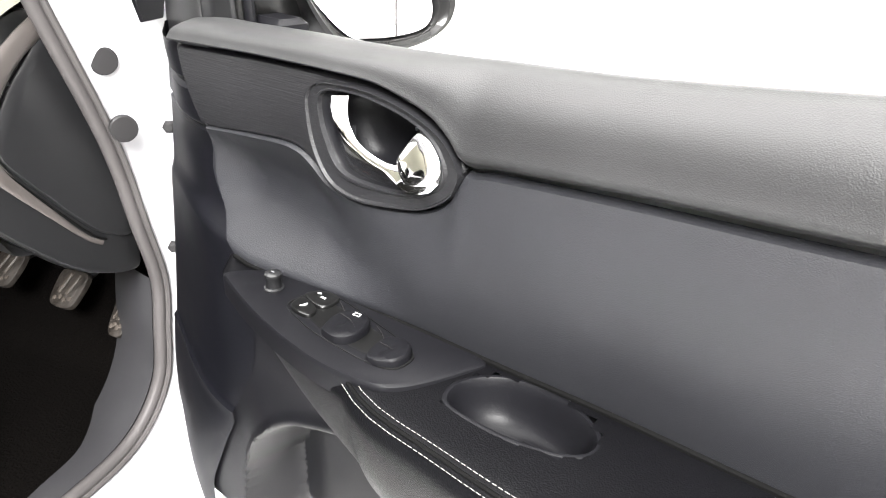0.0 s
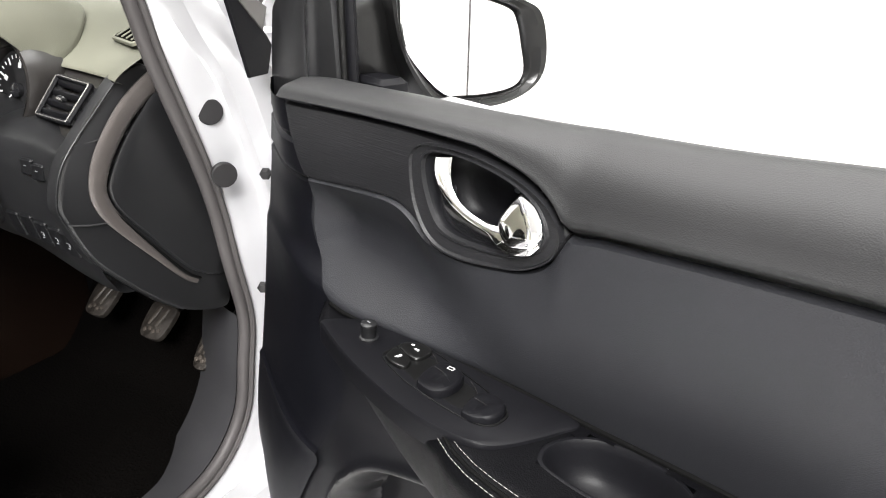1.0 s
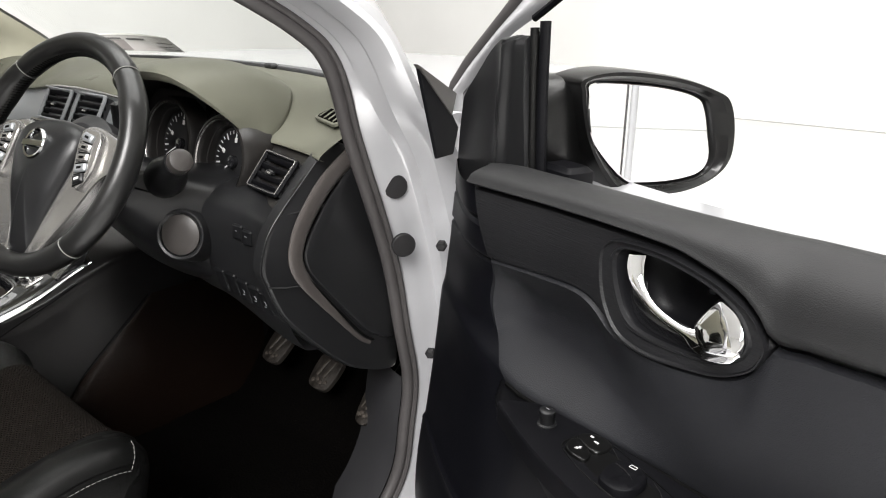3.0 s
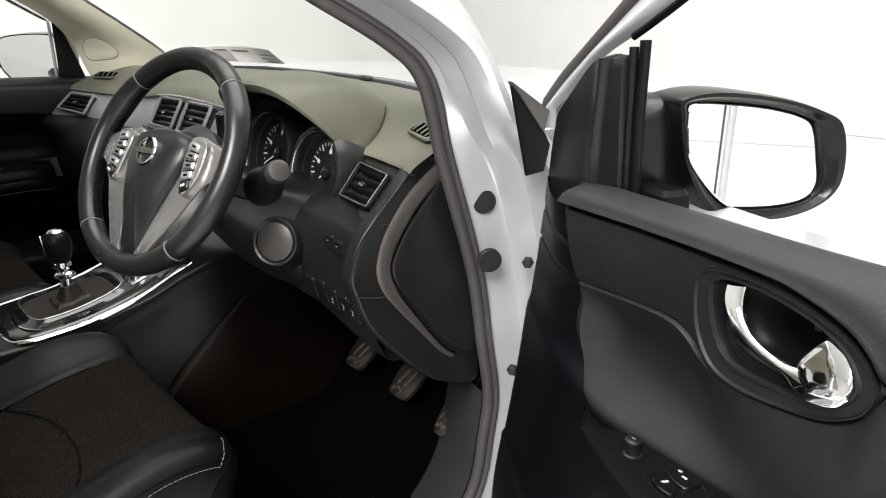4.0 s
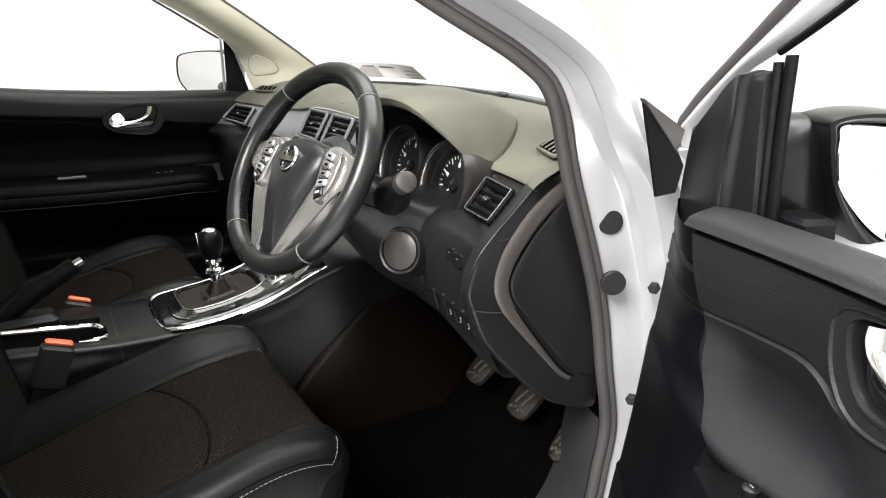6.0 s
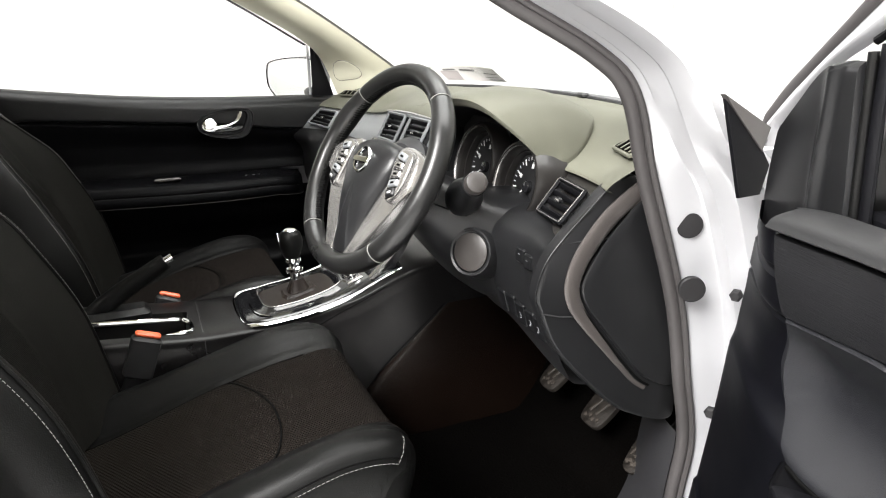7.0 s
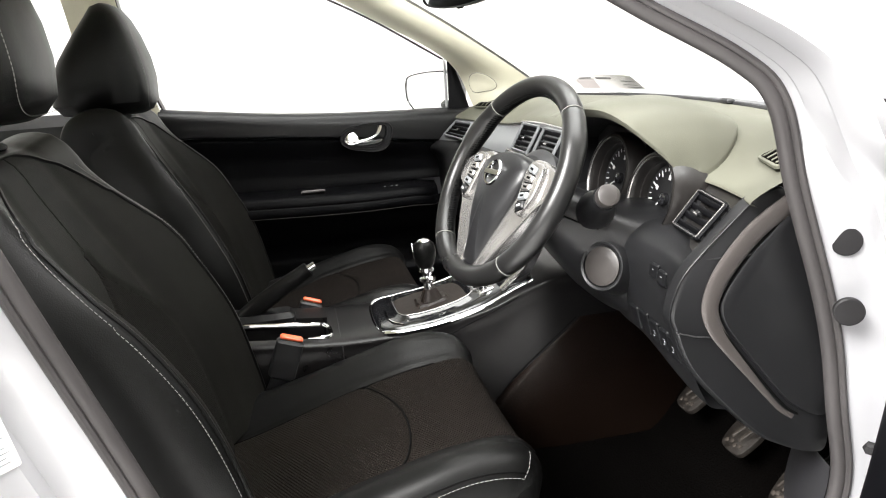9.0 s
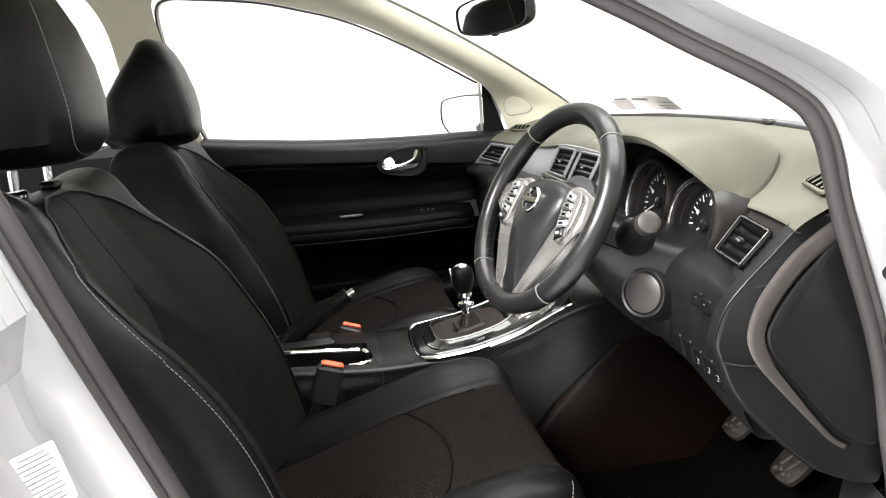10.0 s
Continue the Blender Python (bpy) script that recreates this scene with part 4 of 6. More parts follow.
# centre pillar on the far side and the rest of that side
def b_pillar(a, b):
    z = 0.55 + 0.86 * b
    y0 = curve1([(0.55, -0.575), (0.853, -0.602), (0.889, -0.6205), (0.98, -0.640), (1.055, -0.655), (1.167, -0.680), (1.274, -0.694), (1.345, -0.696), (1.385, -0.66), (1.41, -0.60)])(z)
    y1 = curve1([(0.55, -0.80), (0.98, -0.80), (1.187, -0.818), (1.285, -0.826), (1.36, -0.852), (1.385, -0.88), (1.41, -0.93)])(z)
    x = curve1([(0.55, -0.735), (0.97, -0.732), (1.055, -0.715), (1.167, -0.693), (1.274, -0.668), (1.345, -0.645), (1.41, -0.60)])(z)
    return Vector((x + 0.015 * math.sin(math.pi * a), y0 + (y1 - y0) * a, z))
part("centre_pillar", patch(b_pillar, 12, 50, -0.03), CREAM, body, "cream centre pillar trim")
part("rear_side", box((0.10, 1.0, 0.42), pose(-0.77, -1.30, 0.775), 0.03), PLASTIC, body, "dark rear door trim")
part("rear_pillar", box((0.09, 0.30, 0.46), pose(-0.66, -1.85, 1.18, 0, 8, 0), 0.03), CREAM, body)

def roof(a, b):
    x = -0.60 + 1.20 * a
    y = -0.24 - 1.8 * b
    return Vector((x, y, 1.372 + 0.05 * math.cos(x / 0.6 * 1.4) * math.cos((b - 0.35) * 1.7)))
def screen(a, b):
    i = b * (len(scr_edge) - 7)
    k = int(i)
    p = scr_edge[k].lerp(scr_edge[k + 1], i - k)
    x = p.x * (2 * a - 1) * 1.04
    return Vector((x, p.y + 0.02 + 0.07 * (1 - (x / 0.65) ** 2), p.z + 0.012))
def bonnet(a, b):
    x = -0.70 + 1.40 * a
    return Vector((x, 0.56 - 0.12 * (x / 0.7) ** 2 + 0.85 * b, 0.958 + 0.012 * math.sin(math.pi * b * 0.5) - 0.05 * b * b - 0.05 * (x / 0.7) ** 4))
part("bonnet", patch(bonnet, 30, 20, 0.01), PAINT, body, "white painted bonnet")
glass_ob = part("windscreen", patch(screen, 20, 24), GLASSM, body, "clear windscreen")
glass_ob.visible_shadow = False

part("headliner", patch(roof, 24, 30, 0.01), CREAM, body, "cream headlining")
def skin(a, b):
    p = roof(a, b)
    return Vector((p.x * 1.05, p.y, p.z + 0.035))
part("roof_skin", patch(skin, 24, 30, 0.008), PAINT, body, "white roof panel")

# Unseen blocks added to stop light entering through the open rear.
part("rear_bench_block", box((1.30, 0.20, 0.62), pose(0, -1.55, 0.62, -18), 0.06), CLOTH, body, "dark unseen rear bench block")
part("tailgate", box((1.40, 0.08, 0.75), pose(0, -2.05, 0.60), 0.03), PAINT, body, "white unseen tailgate block")
part("rear_quarter_block", box((0.08, 1.25, 0.60), pose(0.80, -1.35, 0.62), 0.03), PAINT, body, "white unseen rear side block")
part("rear_quarter_block", box((0.08, 1.25, 0.60), pose(-0.86, -1.35, 0.62), 0.03), PAINT, body)

# floor, tunnel, sills and bulkhead
def pan(a, b):
    x = -0.70 + 1.40 * a
    y = -1.2 + 1.9 * b
    return Vector((x, y, 0.265 + 0.30 * smooth(0.36, 0.66, y) + 0.006 * noise.noise((x * 9, y * 9, 0))))
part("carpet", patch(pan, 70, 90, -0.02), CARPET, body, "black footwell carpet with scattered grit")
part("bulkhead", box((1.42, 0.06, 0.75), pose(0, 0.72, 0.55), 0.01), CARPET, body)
part("sill", box((0.10, 1.25, 0.11), pose(0.77, -0.25, 0.235), 0.03), PAINT, body, "white painted door sill")

def kick(a, b):
    """Plastic lining of the lower front corner, running on into the sill cover."""
    i = 66 + a * 34
    k = int(i)
    p = opening[k].lerp(opening[min(k + 1, len(opening) - 1)], i - k)
    n = outward(opening, k)
    return p + Vector((-0.010 - 0.13 * b, 0, 0)) + n * (-0.004 + 0.028 * b * (1 + b))
part("kick_panel", patch(kick, 80, 8), KICKM, body, "grey black kick panel and sill cover")

# type label on the centre pillar near the seat
lab = pose(0.7722, -0.5712, 0.7735) @ Vector((0.85, 0.51, 0.15)).to_track_quat("Z", "Y").to_matrix().to_4x4() @ pose(0, 0, 0, 0, 0, 8)
label_ob = part("pillar_label", plate(rounded(0.040, 0.058, 0.003), -0.001, 0.0010, 0.0003, lab), PAPER, body, "white printed label")
bm = bmesh.new()
for r in range(11):
    box((0.022 + 0.008 * ((r * 7) % 3) / 2, 0.0011, 0.0004), lab @ pose(0, 0.024 - 0.0046 * r, 0.0012), 0.0001, bm)
part("label_print", bm, BAND, label_ob)

# ---- dashboard ----
dash = thing("dashboard", "black dashboard with round gauges and air vents", "dashboard")
lip_y = curve1([(-0.715, 0.20), (-0.66, 0.222), (-0.57, 0.243), (-0.30, 0.246), (0, 0.232), (0.30, 0.246), (0.57, 0.243), (0.66, 0.222), (0.715, 0.20)])
lip_z = curve1([(-0.715, 0.893), (-0.57, 0.890), (-0.30, 0.903), (-0.15, 0.918), (0, 0.927), (0.15, 0.918), (0.30, 0.903), (0.57, 0.890), (0.715, 0.893)])
low_y = curve1([(-0.715, 0.140), (-0.66, 0.158), (-0.57, 0.196), (-0.30, 0.204), (0, 0.196), (0.30, 0.204), (0.57, 0.196), (0.66, 0.158), (0.715, 0.140)])
low_z = curve1([(-0.715, 0.831), (-0.30, 0.836), (0, 0.850), (0.30, 0.836), (0.715, 0.831)])


def top_pad(a, b):
    x = -0.712 + 1.424 * a
    e = (x / 0.70) ** 2
    back = Vector((x, 0.52 - 0.13 * e, 0.955 - 0.014 * e))
    mid1 = Vector((x, 0.38 - 0.05 * e, 0.962 - 0.018 * e))
    mid2 = Vector((x, lip_y(x) + 0.035, lip_z(x) + 0.018))
    lip = Vector((x, lip_y(x), lip_z(x)))
    sec = rom([back, mid1, mid2, lip, lip + Vector((0, 0.008, -0.006))], 6)
    k = b * (len(sec) - 1)
    i = min(int(k), len(sec) - 2)
    return sec[i].lerp(sec[i + 1], k - i)
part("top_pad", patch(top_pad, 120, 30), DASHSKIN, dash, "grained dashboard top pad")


def strip(x0, x1):
    def f(a, b):
        x = x0 + (x1 - x0) * a
        y = lip_y(x) + (low_y(x) - lip_y(x)) * b + 0.004 - 0.004 * math.sin(math.pi * b)
        return Vector((x, y, lip_z(x) - 0.005 + (low_z(x) - lip_z(x) + 0.005) * b))
    return patch(f, 60, 12)
part("vent_band", strip(-0.712, -0.165), BAND, dash, "satin grey trim band")
part("vent_band", strip(0.560, 0.699), POD, dash, "dark satin band round the outer vent")
part("centre_band", strip(-0.165, 0.165), BAND, dash)


def glove(a, b):
    x = -0.712 + 0.56 * a
    sec = rom([(x, low_y(x) + 0.006, low_z(x)), (x, low_y(x) - 0.02, low_z(x) - 0.025), (x, 0.145, 0.765), (x, 0.15, 0.68), (x, 0.20, 0.58), (x, 0.36, 0.50)], 6)
    k = b * (len(sec) - 1)
    i = min(int(k), len(sec) - 2)
    return sec[i].lerp(sec[i + 1], k - i)
part("glovebox", patch(glove, 50, 30), PLASTIC, dash, "dark glovebox front")


def knee(a, b):
    x = 0.175 + 0.52 * a
    edge = 0.012 * smooth(0.62, 0.70, x)
    sec = rom([(x, 0.30, 0.84), (x, 0.20, 0.838), (x, 0.158 - edge, 0.826), (x, 0.140 - edge, 0.80), (x, 0.145 - edge * 0.5, 0.74), (x, 0.163, 0.690), (x, 0.19, 0.668), (x, 0.30, 0.66), (x, 0.48, 0.66)], 5)
    k = b * (len(sec) - 1)
    i = min(int(k), len(sec) - 2)
    q = sec[i].lerp(sec[i + 1], k - i)
    q.z -= 0.035 * smooth(0.50, 0.69, x) * smooth(0.80, 0.68, q.z) * smooth(0.40, 0.19, q.y) - 0.03 * smooth(0.5, 0.3, x) * smooth(0.78, 0.68, q.z)
    return q
part("knee_panel", patch(knee, 70, 50), PLASTIC, dash, "black knee panel below the column")

# end face of the dash in the doorway, with its fuse cover
side = Matrix(((0, 0, 1, 0), (1, 0, 0, 0), (0, 1, 0, 0), (0, 0, 0, 1)))
end_o = closed([(0.252, 0.903), (0.222, 0.896), (0.205, 0.885), (0.178, 0.860), (0.148, 0.832), (0.127, 0.806), (0.1155, 0.770), (0.121, 0.746), (0.144, 0.693), (0.196, 0.632), (0.240, 0.589), (0.277, 0.566), (0.318, 0.549), (0.342, 0.552), (0.340, 0.60), (0.325, 0.68), (0.297, 0.78), (0.268, 0.88)], 5)
end_face = part("dash_end", plate(end_o, 0.680, 0.699, 0.008, side), PLASTIC, dash, "black end cap of the dashboard")
cover_o = closed([(0.268, 0.876), (0.235, 0.852), (0.205, 0.822), (0.180, 0.785), (0.176, 0.765), (0.186, 0.742), (0.214, 0.706), (0.255, 0.655), (0.285, 0.624), (0.328, 0.603), (0.332, 0.63), (0.318, 0.70), (0.290, 0.80)], 5)
part("fuse_cover", plate(cover_o, 0.69, 0.7045, 0.006, side), PLASTIC, end_face, "matte black fuse cover")
arc = even(rom([(0.702, 0.262, 0.886), (0.703, 0.234, 0.8705), (0.7035, 0.2105, 0.853), (0.704, 0.188, 0.829), (0.704, 0.1705, 0.804), (0.704, 0.1615, 0.778), (0.704, 0.1635, 0.759), (0.703, 0.1735, 0.739), (0.702, 0.192, 0.7135), (0.702, 0.219, 0.679), (0.701, 0.250, 0.641), (0.701, 0.268, 0.6215), (0.7005, 0.285, 0.609)], 6), 70)
part("cover_surround", tube(arc, lambda t: 0.0125 - 0.0093 * smooth(0.25, 0.95, t), 14, flat=0.34, side=(1, 0, 0)), ARCM, end_face, "satin arc round the cover")
part("cover_joint", tube([p + Vector((0.0008, 0.006, 0.003)) for p in arc[20:]], 0.0014, 6), SEAM, end_face)
edge_line = even(rom([(0.700, 0.224, 0.899), (0.701, 0.205, 0.886), (0.700, 0.178, 0.861), (0.699, 0.148, 0.833), (0.697, 0.127, 0.806), (0.696, 0.1155, 0.770), (0.695, 0.121, 0.746), (0.694, 0.144, 0.693), (0.694, 0.196, 0.632)], 6), 60)
part("edge_trim", tube(edge_line, 0.0010, 6), PLASTIC, end_face)
part("end_joint", tube([(0.6995, 0.122, 0.745), (0.701, 0.145, 0.738), (0.702, 0.172, 0.733)], 0.001, 5), MATTE, end_face)
part("end_joint", tube([(0.697, 0.146, 0.829), (0.7005, 0.19, 0.829), (0.702, 0.212, 0.83)], 0.0012, 5), MATTE, end_face)


def vent(corners, slats, upright=0, frame_mat=SATIN, name="air_vent"):
    """An air vent whose opening has the corners top inner, top outer, bottom outer, bottom inner."""
    ti, to, bo, bi = (Vector(c) for c in corners)
    nrm = (to - ti).cross(bi - ti).normalized()
    if nrm.y > 0:
        nrm = -nrm
    loop = []
    for p, q, r in ((bi, ti, to), (ti, to, bo), (to, bo, bi), (bo, bi, ti)):
        for t in (0.12, 0.04, 0.0):
            loop.append(q.lerp(p, t) if t else q.lerp(p, 0.02).lerp(q.lerp(r, 0.02), 0.5))
        loop.append(q.lerp(r, 0.12))
    loop = [p + nrm * 0.004 for p in loop]
    v = part(name, tube([*loop, loop[0], loop[1]], 0.0032, 8), BAND if frame_mat is BAND else PANEL, dash, "air vent with dark slats and a bright frame")
    part("vent_trim", tube([p + nrm * 0.0030 for p in (*loop, loop[0], loop[1])], 0.0009, 6), frame_mat, v)
    bm = bmesh.new()
    grid(bm, [[ti - nrm * 0.012, to - nrm * 0.012], [bi - nrm * 0.012, bo - nrm * 0.012]])
    grid(bm, [[ti + nrm * 0.004, ti - nrm * 0.012], [to + nrm * 0.004, to - nrm * 0.012], [bo + nrm * 0.004, bo - nrm * 0.012], [bi + nrm * 0.004, bi - nrm * 0.012], [ti + nrm * 0.004, ti - nrm * 0.012]])
    part("vent_well", bm, MATTE, v)
    for i in range(slats):
        t = (i + 0.5) / slats
        a, b = ti.lerp(bi, t), to.lerp(bo, t)
        part("slat", tube([a, a.lerp(b, 0.5), b], 0.0050, 8, flat=0.5, side=nrm + Vector((0, 0, -0.6))), PANEL, v)
    c = (ti + to + bo + bi) / 4 + nrm * 0.006
    part("tab", box((0.016, 0.008, 0.006), Matrix.Translation(c) @ nrm.to_track_quat("Y", "Z").to_matrix().to_4x4(), 0.002), PLASTIC, v)
    part("tab_edge", box((0.014, 0.0028, 0.0035), Matrix.Translation(c + nrm * 0.004 + Vector((0, 0, -0.002))) @ nrm.to_track_quat("Y", "Z").to_matrix().to_4x4(), 0.0008), SATIN, v)
    return v


for s in (1, -1):
    vent(((s * 0.579, 0.227, 0.879), (s * 0.676, 0.200, 0.881), (s * 0.677, 0.163, 0.846), (s * 0.572, 0.195, 0.837)), 4, frame_mat=SATIN if s > 0 else BAND)
    # demister outlet on the top of the pad
    well = part("demister_vent", plate(rounded(0.085, 0.030, 0.008), 0, 0.004, 0.0015, pose(s * 0.645, 0.285, 0.9255, 24, 0, -s * 22)), DASHSKIN, dash)
    # Near-black plate on the surface stands in for the shade inside the slot.
    part("demister_slot_dark", plate(rounded(0.074, 0.022, 0.006), 0.0035, 0.0048, 0.0004, pose(s * 0.645, 0.285, 0.9255, 24, 0, -s * 22)), CARPET, well)
    for i in range(4):
        part("slat", box((0.003, 0.022, 0.002), pose(s * 0.645, 0.285, 0.9255, 24, 0, -s * 22) @ pose(-0.028 + 0.018 * i, 0, 0.0052, 0, 0, 20), 0.0008), DASHSKIN, well)
for x0, x1 in ((-0.118, -0.016), (0.016, 0.118)):
    vent(((x0, 0.226, 0.915), (x1, 0.226, 0.915), (x1, 0.196, 0.862), (x0, 0.196, 0.862)), 5, frame_mat=BAND)
part("silver_strip", tube([Vector((-0.165, 0.2335, 0.9165)), Vector((-0.08, 0.2275, 0.9225)), Vector((0, 0.2245, 0.9250)), Vector((0.08, 0.2275, 0.9225)), Vector((0.165, 0.2335, 0.9165))], 0.0022, 8), SATIN, dash)
sensor = part("light_sensor", plate(rounded(0.048, 0.032, 0.008), 0, 0.004, 0.0015, pose(0, 0.256, 0.936, 22)), TAUPE, dash, "small grey sensor cap")
part("sensor_cap", plate(rounded(0.030, 0.018, 0.005), 0.003, 0.0055, 0.001, pose(0, 0.256, 0.936, 22)), DASHSKIN, sensor)

# centre stack below the vents
def stack(a, b):
    w = 0.150 - 0.045 * b
    x = -w + 2 * w * a
    sec = rom([(x, 0.192, 0.852), (x, 0.182, 0.80), (x, 0.160, 0.72), (x, 0.125, 0.65), (x, 0.09, 0.615)], 5)
    k = b * (len(sec) - 1)
    i = min(int(k), len(sec) - 2)
    return sec[i].lerp(sec[i + 1], k - i)
fascia = part("centre_stack", patch(stack, 20, 30, -0.02), GLOSS, dash, "gloss black centre stack")
part("stack_surround", tube([stack(0, 1), stack(0, 0.7), stack(0, 0.3), stack(0.02, 0), stack(0.5, 0), stack(0.98, 0), stack(1, 0.3), stack(1, 0.7), stack(1, 1)], 0.007, 8), SATIN, fascia, "satin silver surround")
part("silver_strip", tube([Vector((-0.15, 0.192, 0.853)), Vector((0, 0.186, 0.853)), Vector((0.15, 0.192, 0.853))], 0.008, 8, flat=0.6, side=(0, 1, 0)), SATIN, fascia)
for r in range(3):
    for c in range(5):
        part("radio_button", box((0.020, 0.006, 0.012), pose(-0.052 + 0.026 * c, 0.178 - 0.012 * r, 0.825 - 0.035 * r, -15), 0.002), BAND, fascia)
part("display", box((0.13, 0.004, 0.05), pose(0, 0.150, 0.712, -20), 0.003), GLOSS, fascia)

# instrument hood and gauges
hood_lip = even(rom([(0.205, 0.250, 0.900), (0.222, 0.205, 0.928), (0.262, 0.172, 0.955), (0.320, 0.152, 0.973), (0.395, 0.140, 0.982), (0.470, 0.138, 0.9835), (0.515, 0.146, 0.972), (0.535, 0.170, 0.948), (0.543, 0.190, 0.928), (0.545, 0.208, 0.910), (0.546, 0.222, 0.9015), (0.549, 0.236, 0.8955)], 8), 80)
hood_back = even(rom([(0.190, 0.335, 0.950), (0.225, 0.360, 0.957), (0.273, 0.365, 0.958), (0.388, 0.3565, 0.9545), (0.446, 0.345, 0.950), (0.4865, 0.333, 0.9445), (0.512, 0.320, 0.937), (0.533, 0.297, 0.921), (0.544, 0.275, 0.906), (0.548, 0.260, 0.899), (0.550, 0.243, 0.893)], 8), 80)


def hood(a, b):
    k = a * 80
    i = min(int(k), 79)
    p, q = hood_lip[i].lerp(hood_lip[i + 1], k - i), hood_back[i].lerp(hood_back[i + 1], k - i)
    if b < 0.1:
        t = b / 0.1
        return p + Vector((0, 0.010 * (1 - t), -0.012 * (1 - t ** 2)))
    t = (b - 0.1) / 0.9
    r = p.lerp(q, min(t / 0.94, 1.0))
    rise = (0.004 + 0.020 * (p - q).length / 0.2) * math.sin(math.pi * min(t, 1)) ** 0.7
    return r + Vector((0, 0, rise + 0.0035 * smooth(0.2, 0.8, t) - 0.014 * smooth(0.94, 1.0, t)))
def hood_under(a, b):
    k = a * 80
    i = min(int(k), 79)
    p = hood_lip[i].lerp(hood_lip[i + 1], k - i)
    return Vector((p.x + (0.40 - p.x) * 0.10 * b, p.y + 0.010 + (0.268 - p.y) * b, p.z - 0.012 + 0.004 * b))
part("hood_lining", patch(hood_under, 80, 10), MATTE, dash, "black underside of the hood")
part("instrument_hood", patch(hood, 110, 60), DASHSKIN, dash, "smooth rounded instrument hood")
screen_foot = [Vector((-0.70 + 0.07 * i, 0.525 - 0.13 * ((-0.70 + 0.07 * i) / 0.70) ** 2, 0.956 - 0.014 * ((-0.70 + 0.07 * i) / 0.70) ** 2)) for i in range(21)]
part("screen_foot", tube(screen_foot, 0.005, 8), MATTE, dash, "black strip along the foot of the windscreen")
for i in (13, 18):
    part("foot_clip", box((0.035, 0.016, 0.010), Matrix.Translation(screen_foot[i] + Vector((0, -0.006, 0.004))) @ pose(0, 0, 0, 0, 0, -12), 0.003), MATTE, dash)
part("instrument_side", box((0.02, 0.18, 0.13), pose(0.218, 0.275, 0.855), 0.004), PLASTIC, dash)
part("instrument_back", box((0.260, 0.008, 0.150), pose(0.355, 0.242, 0.868, -6), 0.003), MATTE, dash)
part("instrument_lower", box((0.36, 0.13, 0.06), pose(0.38, 0.240, 0.772, 8), 0.012), PLASTIC_LOW, dash)


def gauge(x, y, z, r, a0, a1, needle):
    m = pose(x, y, z, 90, 0, 0) @ pose(0, 0, 0, -14, 0, 0)
    g = part("gauge", lathe([(r * 1.25, -0.035), (r * 1.27, -0.012), (r * 1.26, 0.002), (r * 1.23, 0.010), (r * 1.18, 0.0150), (r * 1.12, 0.0160), (r * 1.06, 0.0130), (r * 1.03, 0.006), (r * 1.01, -0.001), (r * 0.98, -0.002), (r * 0.95, -0.0125)], m, 64, cap=False), POD, dash, "round gauge with white ticks in a deep pod")
    part("gauge_rim", lathe([(r * 1.060, 0.0136), (r * 1.070, 0.0148), (r * 1.080, 0.0156)], m, 64, cap=False), SATIN, g, "thin silver ring")
    part("dial", lathe([(r * 0.96, -0.012), (r * 0.5, -0.012), (r * 0.05, -0.012)], m, 40), MATTE, g)
    m = m @ pose(0, 0, -0.006)
    bm = bmesh.new()
    for i in range(25):
        a = radians(a0 + (a1 - a0) * i / 24)
        long = 0.010 if i % 3 == 0 else 0.005
        box((0.0016 if i % 3 else 0.0024, long, 0.0006), m @ pose(0, 0, -0.005, 0, 0, math.degrees(a)) @ pose(0, r * 0.84 - long / 2, 0), 0.0002, bm)
        if i % 6 == 0:
            box((0.006, 0.007, 0.0006), m @ pose(0, 0, -0.005, 0, 0, math.degrees(a)) @ pose(0, r * 0.58, 0), 0.0002, bm)
    part("ticks", bm, MARK, g)
    part("needle", box((0.002, r * 0.75, 0.001), m @ pose(0, 0, -0.002, 0, 0, needle) @ pose(0, r * 0.36, 0), 0.0004), MARK, g)
    part("needle_hub", lathe([(0.009, -0.006), (0.009, 0.001), (0.006, 0.003), (0.001, 0.003)], m, 20), GLOSS, g)


gauge(0.350, 0.214, 0.866, 0.058, 130, -130, 120)
gauge(0.503, 0.206, 0.860, 0.053, 130, -130, 125)
part("trip_display", box((0.045, 0.006, 0.05), pose(0.435, 0.238, 0.905), 0.004), GLOSS, dash)

# switches on the knee panel
for x, y, z in ((0.619, 0.1385, 0.7955), (0.643, 0.1360, 0.7930)):
    b = part("knee_switch", box((0.021, 0.006, 0.019), pose(x, y, z, -6), 0.002), PLASTIC_LOW, dash)
    part("switch_mark", box((0.0045, 0.001, 0.0010), pose(x, y - 0.0028, z + 0.002, -6), 0.0003), BAND, b)
    part("switch_mark", box((0.003, 0.001, 0.0010), pose(x, y - 0.0028, z - 0.003, -6), 0.0003), BAND, b)
for i, (x, y, z) in enumerate(((0.5487, 0.1515, 0.709), (0.5804, 0.1490, 0.7115), (0.6072, 0.1485, 0.708), (0.6340, 0.1478, 0.706), (0.6590, 0.1450, 0.706))):
    b = part("knee_switch", box((0.023, 0.006, 0.034), pose(x, y, z, 14), 0.003), PLASTIC_LOW, dash)
    if i > 1:
        part("switch_mark", box((0.005, 0.001, 0.0010), pose(x, y - 0.0034, z + 0.002, 14), 0.0003), BAND, b)
        part("switch_mark", box((0.0010, 0.001, 0.004), pose(x + 0.002, y - 0.0032, z - 0.001, 14), 0.0003), BAND, b)
        part("switch_mark", box((0.004, 0.001, 0.0009), pose(x, y - 0.0026, z - 0.005, 14), 0.0003), BAND, b)

